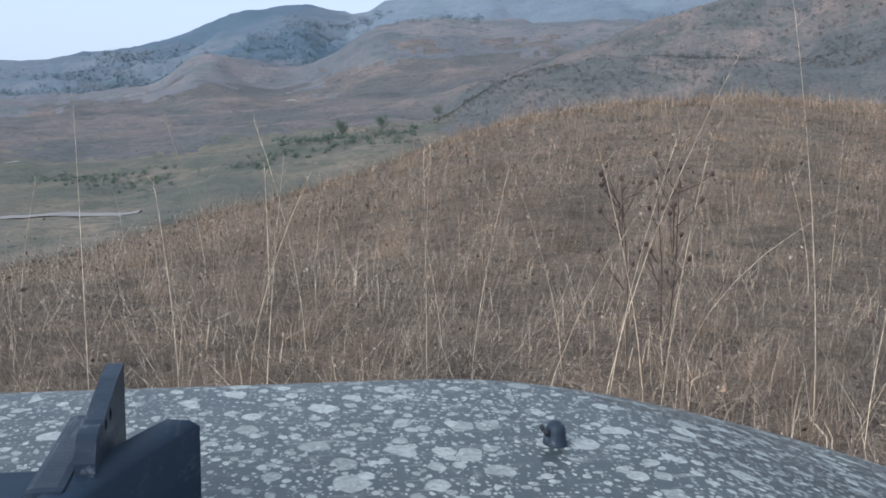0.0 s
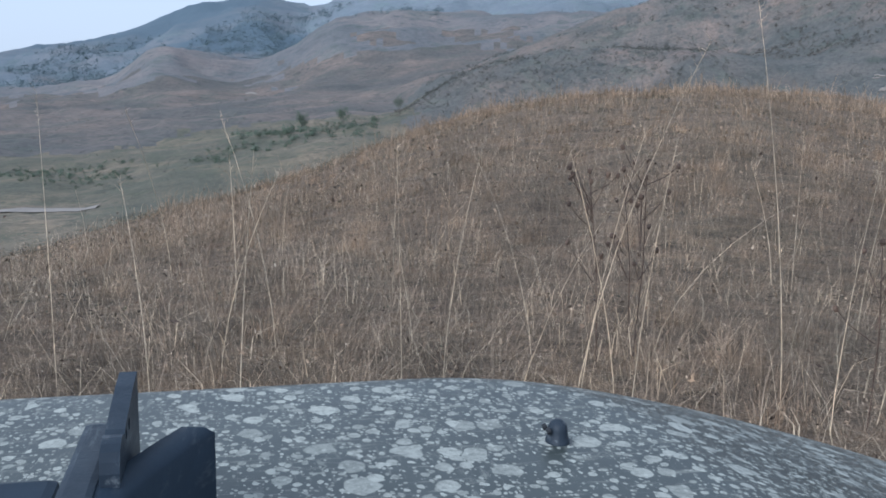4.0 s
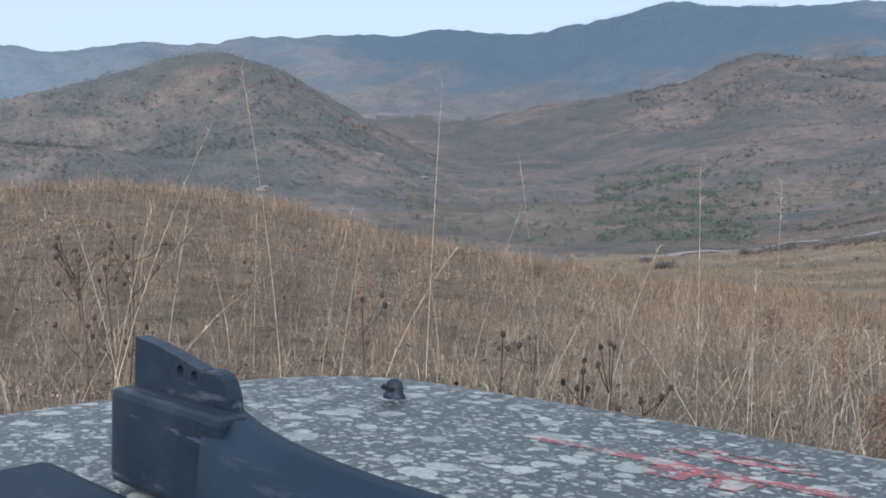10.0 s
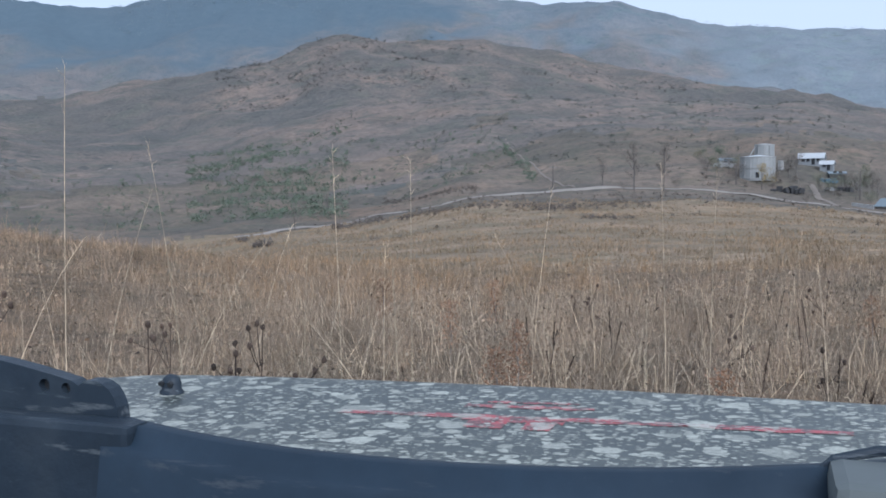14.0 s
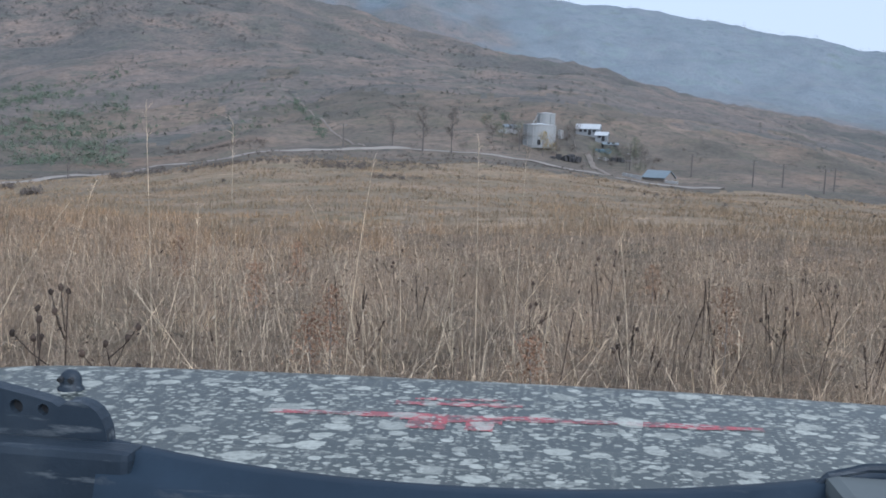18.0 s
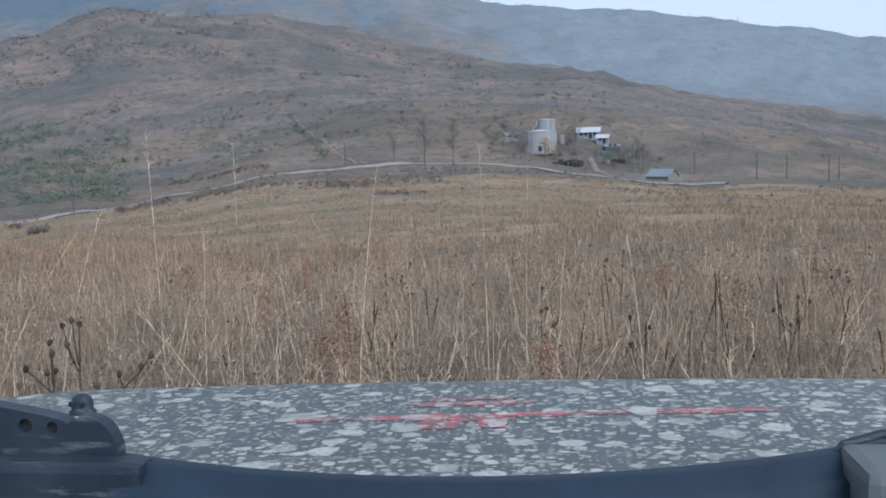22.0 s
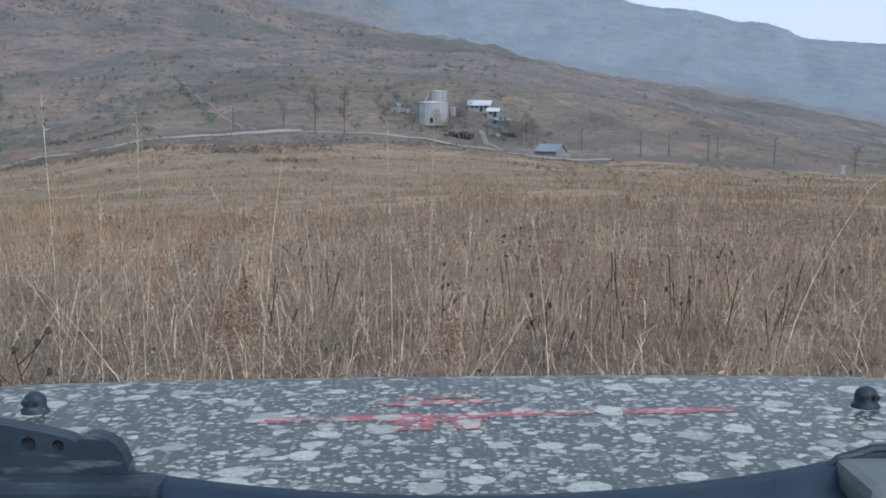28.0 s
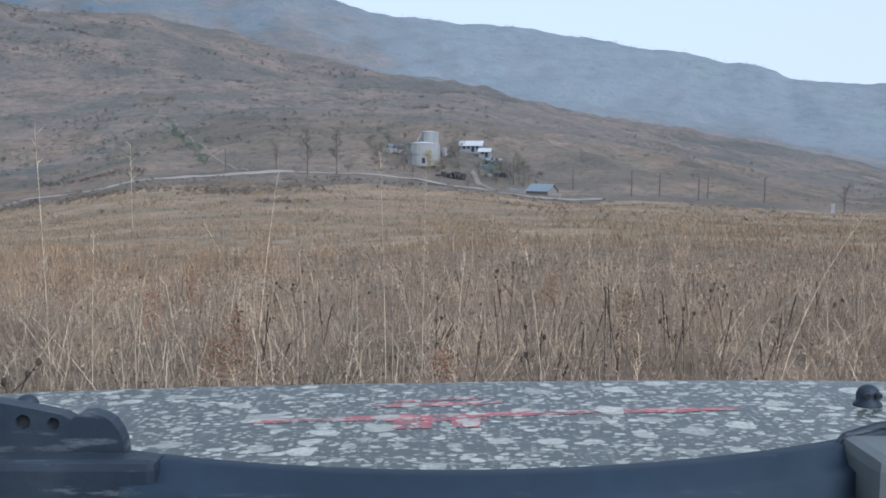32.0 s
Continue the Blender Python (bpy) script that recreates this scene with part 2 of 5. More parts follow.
STRAW = foliage("dry_grass", [(0.085, 0.067, 0.051), (0.16, 0.123, 0.088), (0.25, 0.192, 0.134), (0.2, 0.158, 0.114), (0.35, 0.273, 0.192), (0.48, 0.39, 0.285)])
THATCH = foliage("matted_thatch", [(0.13, 0.101, 0.075), (0.215, 0.167, 0.121), (0.285, 0.222, 0.159), (0.37, 0.293, 0.216), (0.53, 0.432, 0.327)])
SHORT = foliage("short_knoll_grass", [(0.05, 0.04, 0.029), (0.09, 0.069, 0.049), (0.165, 0.122, 0.082), (0.128, 0.097, 0.068), (0.245, 0.182, 0.121), (0.43, 0.33, 0.228)], 0.9, (0.3, 0.2, 0.12), 0.13)
FLECK = foliage("seed_and_leaf_flecks", [(0.06, 0.045, 0.036), (0.12, 0.09, 0.07), (0.24, 0.17, 0.115), (0.4, 0.31, 0.22), (0.58, 0.5, 0.39)])
PALE = foliage("pale_straw", [(0.462, 0.372, 0.257), (0.63, 0.52, 0.369), (0.42, 0.332, 0.228)], 0.7)
GOLD = foliage("golden_grass", [(0.15, 0.112, 0.08), (0.245, 0.18, 0.124), (0.345, 0.258, 0.178), (0.5, 0.385, 0.272)])
AMBER = foliage("amber_grass", [(0.15, 0.102, 0.06), (0.235, 0.16, 0.094), (0.315, 0.224, 0.135), (0.4, 0.298, 0.187)], 0.9, (0.34, 0.2, 0.1))
TAWNY = foliage("tawny_field_grass", [(0.15, 0.117, 0.082), (0.2, 0.155, 0.107), (0.26, 0.2, 0.137), (0.225, 0.178, 0.126), (0.33, 0.255, 0.175)], 0.95, (0.27, 0.185, 0.105), 0.045)
SEED = foliage("dark_seed_heads", [(0.06, 0.045, 0.037), (0.1, 0.072, 0.056)], 0.9, (0.08, 0.058, 0.045))
RUST = foliage("rusty_leaves", [(0.27, 0.155, 0.09), (0.24, 0.14, 0.09), (0.32, 0.19, 0.115)])
SHRUB = foliage("bare_shrubs", [(0.085, 0.08, 0.072), (0.115, 0.105, 0.092), (0.095, 0.094, 0.083), (0.135, 0.118, 0.1)], 0.9, (0.16, 0.146, 0.13))
GREEN = foliage("dull_green_shrubs", [(0.07, 0.083, 0.074), (0.092, 0.1, 0.086), (0.078, 0.09, 0.08)], 0.9, (0.116, 0.12, 0.106))
DUSK = foliage("dark_bare_scrub", [(0.062, 0.064, 0.062), (0.085, 0.082, 0.077), (0.073, 0.076, 0.072), (0.1, 0.09, 0.08)], 0.9, (0.085, 0.08, 0.074))
# conifer colour includes the blue airlight of its distance
CONIFER = foliage("hazed_conifers", [(0.1, 0.142, 0.16), (0.122, 0.163, 0.178), (0.11, 0.152, 0.168)], 0.9, (0.12, 0.158, 0.174))
# needles paled and blued with painted haze
PINE = foliage("hazed_pine_needles", [(0.17, 0.21, 0.235), (0.21, 0.25, 0.275)], 0.9, (0.17, 0.21, 0.23))
WEED = foliage("withered_weed", [(0.1, 0.075, 0.06), (0.15, 0.115, 0.09), (0.2, 0.155, 0.12)], 0.9, (0.15, 0.11, 0.09))
HEDGE = foliage("grey_green_leaves", [(0.135, 0.15, 0.11), (0.185, 0.185, 0.13)], 0.9, (0.15, 0.155, 0.115))
THORN = foliage("dark_thorn_hedge", [(0.1, 0.086, 0.078), (0.13, 0.112, 0.098), (0.155, 0.135, 0.115)], 0.9, (0.12, 0.102, 0.09))
HERB = foliage("withered_herbs", [(0.07, 0.066, 0.046), (0.105, 0.092, 0.064), (0.09, 0.086, 0.06), (0.15, 0.118, 0.08)], 0.9, (0.11, 0.095, 0.066))
COPSE = foliage("dull_green_copse", [(0.0928, 0.129, 0.0976), (0.121, 0.154, 0.109), (0.0968, 0.133, 0.103)], 0.9, (0.14, 0.145, 0.12))
TWIGS = foliage("bare_twigs", [(0.15, 0.136, 0.122), (0.19, 0.168, 0.148), (0.13, 0.12, 0.11)], 0.9, (0.16, 0.14, 0.125))
YELLOWING = foliage("yellowing_leaves", [(0.3, 0.26, 0.12), (0.24, 0.2, 0.1), (0.35, 0.27, 0.13)])


def plain(name, colour, rough=0.6, metal=0.0, vary=0.25, scale=6.0, relief=0.0, scuff=None):
    m, n, l, b = material(name)
    dark = tuple(v * (1 - vary) for v in colour)
    light = tuple(min(1, v * (1 + vary)) for v in colour)
    tc = n.new("ShaderNodeTexCoord").outputs["Object"]
    f = noise_tex(n, l, scale, 8, 0.65, tc)
    c = mix(n, l, f, dark, light)
    stain = noise_tex(n, l, scale * 0.2, 4, 0.6, tc)
    c = mix(n, l, ramp(n, l, stain, [(0.5, (0, 0, 0)), (0.75, (0.35, 0.35, 0.35))]), c, tuple(v * 0.6 for v in colour))
    if scuff:
        b.inputs["Specular IOR Level"].default_value = 0.18
        rub = noise_tex(n, l, 30, 6, 0.7, tc, (0.35, 2.2, 2.2))
        c = mix(n, l, ramp(n, l, rub, [(0.57, (0, 0, 0)), (0.68, (0.9, 0.9, 0.9))]), c, scuff)
        dust = noise_tex(n, l, 5, 5, 0.6, tc)
        c = mix(n, l, ramp(n, l, dust, [(0.5, (0, 0, 0)), (0.75, (0.3, 0.3, 0.3))]), c, scuff)
    l.new(c, b.inputs["Base Color"])
    b.inputs["Roughness"].default_value, b.inputs["Metallic"].default_value = rough, metal
    if relief:
        bump(n, l, b, f, 0.6, relief)
    return m


TRACK = plain("pale_gravel", (0.27, 0.242, 0.212), 0.95, 0, 0.2, 0.6)
BARK = plain("dark_bark", (0.12, 0.108, 0.1), 0.95, 0, 0.3, 4.0)
SHEETS = plain("pale_sheets", (0.34, 0.34, 0.33), 0.8, 0, 0.3, 1.0)
MACHINE = plain("blue_machinery_paint", (0.1, 0.16, 0.2), 0.6, 0, 0.4, 1.5)
YARD = plain("trodden_earth", (0.215, 0.185, 0.155), 0.95, 0, 0.25, 0.8)
CONCRETE = plain("weathered_concrete", (0.33, 0.33, 0.32), 0.9, 0, 0.2, 1.2)
STEEL = plain("galvanised_sheet", (0.29, 0.3, 0.295), 0.8, 0.0, 0.15, 1.0)
WHITEWASH = plain("white_plaster", (0.22, 0.235, 0.245), 0.9, 0, 0.12, 1.5)
ROOF_PALE = plain("pale_sheet_roof", (0.44, 0.46, 0.47), 0.7, 0, 0.12, 1.0)
ROOF_BLUE = plain("blue_grey_sheet_roof", (0.19, 0.23, 0.255), 0.7, 0, 0.15, 1.0)
DARK = plain("dark_opening", (0.03, 0.032, 0.035), 0.5, 0, 0.2, 3.0)
TIMBER = plain("grey_timber", (0.2, 0.18, 0.16), 0.9, 0, 0.3, 3.0)
RUBBLE = plain("dark_scrap", (0.06, 0.06, 0.062), 0.8, 0, 0.5, 2.0)
BLACK_PLASTIC = plain("black_plastic", (0.024, 0.034, 0.047), 0.46, 0, 0.4, 26.0, 0.003, (0.12, 0.135, 0.145))
RUBBER = plain("black_rubber", (0.02, 0.033, 0.05), 0.6, 0, 0.35, 18.0, 0.001, (0.05, 0.06, 0.072))
GREY_PLASTIC = plain("grey_plastic", (0.11, 0.125, 0.125), 0.55, 0, 0.2, 20.0)
GREEN_PAINT = plain("dark_green_paint", (0.05, 0.065, 0.06), 0.45, 0, 0.25, 8.0)

DECAL_WHITE = plain("worn_white_lettering", (0.42, 0.36, 0.36), 0.6, 0, 0.2, 60.0)


def spattered(name, dull, bright, worn=None):
    """Car paint under dried splashes of pale mud; a worn colour lets the paint below show through."""
    m, n, l, b = material(name)
    b.inputs["Specular IOR Level"].default_value = 0.38
    t = n.new("ShaderNodeTexCoord").outputs["Object"]
    wob = n.new("ShaderNodeMixRGB")
    wob.blend_type, wob.inputs["Fac"].default_value = "ADD", 0.011
    l.new(t, wob.inputs["Color1"])
    nz = n.new("ShaderNodeTexNoise")
    nz.inputs["Scale"].default_value, nz.inputs["Detail"].default_value = 38, 6
    l.new(t, nz.inputs["Vector"])
    l.new(nz.outputs["Color"], wob.inputs["Color2"])

    def splashes(scale, low, high, hard, turn, long):
        mp = n.new("ShaderNodeMapping")
        mp.inputs["Rotation"].default_value = (0, 0, radians(turn))
        mp.inputs["Scale"].default_value = (long, 1, 1)
        l.new(wob.outputs["Color"], mp.inputs["Vector"])
        v = n.new("ShaderNodeTexVoronoi")
        v.feature, v.voronoi_dimensions = "F1", "2D"
        v.inputs["Scale"].default_value, v.inputs["Randomness"].default_value = scale, 1.0
        l.new(mp.outputs["Vector"], v.inputs["Vector"])
        sep = n.new("ShaderNodeSeparateColor")
        l.new(v.outputs["Color"], sep.inputs["Color"])
        size = n.new("ShaderNodeMath")
        size.operation = "MULTIPLY_ADD"
        l.new(sep.outputs["Red"], size.inputs[0])
        size.inputs[1].default_value, size.inputs[2].default_value = high - low, low
        less = n.new("ShaderNodeMath")
        less.operation = "SUBTRACT"
        l.new(size.outputs[0], less.inputs[0])
        l.new(v.outputs["Distance"], less.inputs[1])
        sharp = n.new("ShaderNodeMath")
        sharp.operation, sharp.use_clamp = "MULTIPLY", True
        sharp.inputs[1].default_value = hard
        l.new(less.outputs[0], sharp.inputs[0])
        cover = n.new("ShaderNodeMath")
        cover.operation = "MULTIPLY"
        thin = n.new("ShaderNodeMapRange")
        thin.inputs["To Min"].default_value, thin.inputs["To Max"].default_value = 0.55, 1.0
        l.new(sep.outputs["Green"], thin.inputs["Value"])
        l.new(sharp.outputs[0], cover.inputs[0])
        l.new(thin.outputs["Result"], cover.inputs[1])
        return cover.outputs[0]

    def most(a, c):
        return mix(n, l, 1.0, a, c, "LIGHTEN")

    mud = most(splashes(27, -0.75, 0.5, 26, 12, 0.8), splashes(52, -0.42, 0.46, 22, -20, 0.8))
    mud = most(mud, splashes(100, -0.32, 0.46, 18, 25, 0.7))
    mud = most(mud, splashes(190, -0.3, 0.44, 12, 0, 0.6))
    streak = ramp(n, l, noise_tex(n, l, 42, 5, 0.65, t, (2.2, 0.35, 1)), [(0.57, (0, 0, 0)), (0.72, (0.5, 0.5, 0.5))])
    mud = most(mud, streak)
    cross = ramp(n, l, noise_tex(n, l, 55, 5, 0.65, t, (0.3, 1.6, 1)), [(0.58, (0, 0, 0)), (0.72, (0.45, 0.45, 0.45))])
    mud = most(mud, cross)
    curl = ramp(n, l, noise_tex(n, l, 21, 2, 0.5, t), [(0.488, (0, 0, 0)), (0.496, (0.55, 0.55, 0.55)), (0.504, (0.55, 0.55, 0.55)), (0.512, (0, 0, 0))])
    gate = ramp(n, l, noise_tex(n, l, 9, 3, 0.6, t), [(0.5, (0, 0, 0)), (0.62, (1, 1, 1))])
    mud = most(mud, mix(n, l, 1.0, curl, gate, "MULTIPLY"))
    ragged = ramp(n, l, noise_tex(n, l, 130, 5, 0.7, t), [(0.3, (0.45, 0.45, 0.45)), (0.55, (1, 1, 1))])
    mud = mix(n, l, 1.0, mud, ragged, "MULTIPLY")
    paint = mix(n, l, noise_tex(n, l, 8, 8, 0.7, t), dull, bright)
    if worn:
        rub = ramp(n, l, noise_tex(n, l, 48, 7, 0.75, t), [(0.44, (0.9, 0.9, 0.9)), (0.6, (0.1, 0.08, 0.08))])
        paint = mix(n, l, rub, paint, worn)
    dirt = mix(n, l, noise_tex(n, l, 60, 5, 0.6, t), (0.33, 0.345, 0.305), (0.54, 0.55, 0.485))
    l.new(mix(n, l, mud, paint, dirt), b.inputs["Base Color"])
    rough = n.new("ShaderNodeMapRange")
    rough.inputs["To Min"].default_value, rough.inputs["To Max"].default_value = 0.36, 0.8
    l.new(mud, rough.inputs["Value"])
    l.new(rough.outputs["Result"], b.inputs["Roughness"])
    bump(n, l, b, mud, 0.4, 0.0015)
    return m


BONNET = spattered("mud_spattered_paint", (0.018, 0.024, 0.022), (0.075, 0.088, 0.08))
DECAL = spattered("faded_red_decal", (0.018, 0.024, 0.022), (0.075, 0.088, 0.08), (0.4, 0.05, 0.06))


# ---- helpers ----
def obj_from(name, verts, faces, mats, parent=None, label="", slots=None, smooth=False):
    me = bpy.data.meshes.new(name)
    me.from_pydata([tuple(v) for v in verts], [], faces)
    for m in mats:
        me.materials.append(m)
    if slots is not None:
        me.polygons.foreach_set("material_index", slots)
    if smooth:
        me.polygons.foreach_set("use_smooth", [True] * len(me.polygons))
    ob = new(name, me)
    ob.parent = parent
    if label:
        ob["label"] = label
    return ob


def part(name, bm, mat, parent=None, label="", smooth=False):
    """Links a bmesh as one mesh object under a thing or a part."""
    me = bpy.data.meshes.new(name)
    bm.to_mesh(me)
    bm.free()
    me.materials.append(mat)
    if smooth:
        me.polygons.foreach_set("use_smooth", [True] * len(me.polygons))
    ob = new(name, me)
    ob.parent = parent
    if label:
        ob["label"] = label
    return ob


def box(bm, x0, y0, z0, x1, y1, z1, bevel=0.0, m=None):
    made = bmesh.ops.create_cube(bm, size=1)["verts"]
    for v in made:
        v.co = Vector(((x0 + x1) / 2 + v.co.x * (x1 - x0), (y0 + y1) / 2 + v.co.y * (y1 - y0), (z0 + z1) / 2 + v.co.z * (z1 - z0)))
        if m:
            v.co = m @ v.co
    if bevel:
        edges = list({e for v in made for e in v.link_edges})
        bmesh.ops.bevel(bm, geom=edges, offset=bevel, segments=2, affect="EDGES", profile=0.6)


def tube(bm, points, radii, sides=8, cap=True):
    """A tapered tube along the points."""
    rings = []
    for k, p in enumerate(points):
        p = Vector(p)
        a = Vector(points[min(k + 1, len(points) - 1)]) - Vector(points[max(k - 1, 0)])
        q = a.to_track_quat("Z", "Y")
        rings.append([bm.verts.new(p + q @ Vector((math.cos(2 * math.pi * s / sides) * radii[k], math.sin(2 * math.pi * s / sides) * radii[k], 0))) for s in range(sides)])
    for a, b in zip(rings, rings[1:]):
        for s in range(sides):
            bm.faces.new((a[s], a[(s + 1) % sides], b[(s + 1) % sides], b[s]))
    if cap:
        bm.faces.new(rings[0][::-1])
        bm.faces.new(rings[-1])


# ---- the land ----
EYE = 1.40
# compass bearing and rise in degrees, seen from the car: near rise, road level, mid hill, far hill, skyline
NEAR = [(-40, -11), (-25, -9.8), (-19, -8.6), (-13, -7.0), (-8, -5.6), (-4, -4.4), (-1, -3.2), (2, -2.0), (5, -1.0), (8, -0.3), (12, 0.15), (17, 0.5), (22, 0.5),
        (26, 0.2), (29, -0.4), (32, -1.15), (36, -2.1), (40, -2.8), (44, -3.35), (50, -4.2), (56, -5.0), (63, -5.2), (70, -5.0), (77, -4.7), (82, -4.4), (88, -4.1), (98, -4.0), (105, -4.0), (125, -4)]
NEAR_R = [(-40, 32), (-15, 36), (5, 44), (20, 48), (32, 46), (45, 42), (60, 38), (80, 36), (125, 36)]
ROAD = [(-40, -8.6), (-25, -8.3), (-18, -8.0), (-5, -6.0), (5, -5), (20, -4), (35, -3.6), (45, -3.2), (51, -2.8), (55, -2.5), (58, -2.1), (63, -1.15),
        (69, -0.8), (74, -0.95), (78, -1.2), (84, -1.75), (87, -2.0), (95, -2.2), (103, -2.5), (125, -2.6)]
MEADOW = [(-40, -5.2), (-18, -4.6), (-6, -2.9), (0, -2.4), (8, -2.3), (20, -2), (28, -0.8), (36, -1.0), (46, -0.9), (58, 0.1), (70, 2.25), (80, 2.6), (90, 1.1), (104, -1.9), (125, -2.2)]
RIDGE = [(-40, -6), (-4, -4), (-1.6, -2.3), (-0.4, -1.4), (1.9, -0.2), (4.5, 1.15), (7, 1.8), (9.5, 2.0), (12, 2.15), (16, 2.25), (20, 1.9), (25, 0.6), (30, -1), (125, -3)]
MID = [(-40, -3), (-20, -2.4), (-9, -1.6), (-2, -0.9), (2, 0.4), (5, 1.6), (7, 2.3), (9, 3.1), (11, 3.8), (14.3, 5.0), (17.6, 6.05), (21, 7.15), (24.2, 7.9),
       (27, 7.2), (30, 5.9), (33.3, 4.0), (36, 2.6), (40, 1.8), (48, 2.2), (55, 4.0), (63, 4.8), (72, 4.5), (82, 3.9), (92, 2.0), (105, -1.4), (125, -2.0)]
HILL = [(-40, -2), (-25, -1.2), (-20.4, -0.8), (-16.5, -0.1), (-15, 1.2), (-13.6, 2.0), (-11.5, 1.3), (-9.4, 1.0), (-6.3, 1.9), (-4, 3.7), (0, 4.2), (5, 4.0), (14, 4.2),
        (22, 4.5), (33, 4.6), (40, 4.8), (46.4, 5.8), (52, 7.1), (55.7, 8.4), (58.1, 7.95), (63.7, 7.7), (68, 7.1), (72.6, 6.0), (78, 5.0), (84, 4.1), (90, 2.5), (97.3, 1.6), (105, -0.3), (125, -1.5)]
SKYLINE = [(-40, 0.6), (-24.6, 1.1), (-18.2, 1.9), (-15, 2.8), (-11.7, 4.3), (-8.5, 4.7), (-5.6, 4.1), (-3, 5.0), (-1.5, 5.5), (2.5, 6.5), (4, 6.2), (9.2, 7.1), (15.8, 7.1), (19.7, 8.0), (21.6, 7.9),
           (28.2, 8.8), (33.2, 8.9), (36.8, 9.5), (42.3, 9.2), (46, 10.0), (49.9, 11.0), (53.6, 10.7), (60, 10.7), (63.4, 10.3), (66.9, 9.8), (71.4, 9.7), (77, 8.3), (83, 7.7), (87.6, 7.2), (94, 6.1),
           (96.5, 5.5), (98.8, 5.4), (100.2, 4.5), (105, 4.2), (125, 3.6)]


def curve(table, az):
    """The value at a bearing; behind the view it runs on evenly from the last to the first."""
    a, v = np.array([p[0] for p in table], float), np.array([p[1] for p in table], float)
    az = np.mod(np.asarray(az, float) + 40, 360) - 40
    a, v = np.append(a, 320.0), np.append(v, v[0])
    base = np.interp(az, a, v)
    w = 0.6
    return 0.5 * base + 0.25 * np.interp(az - w, a, v, left=v[0]) + 0.25 * np.interp(az + w, a, v)


def octaves(x, y, size, count=4, seed=0):
    """Smooth hills and hollows as a sum of crossed waves, from -1 to 1."""
    rng = np.random.RandomState(seed)
    out = np.zeros_like(x, dtype=float)
    amp = 1.0
    for k in range(count):
        for j in range(4):
            a, ph = rng.uniform(0, 2 * math.pi), rng.uniform(0, 2 * math.pi)
            f = 2 * math.pi / size * rng.uniform(0.7, 1.4)
            out += amp * 0.35 * np.sin((x * math.cos(a) + y * math.sin(a)) * f + ph + 1.3 * np.sin((y * math.cos(a) - x * math.sin(a)) * f * 0.6 + ph * 2))
        amp *= 0.5
        size *= 0.47
    return out


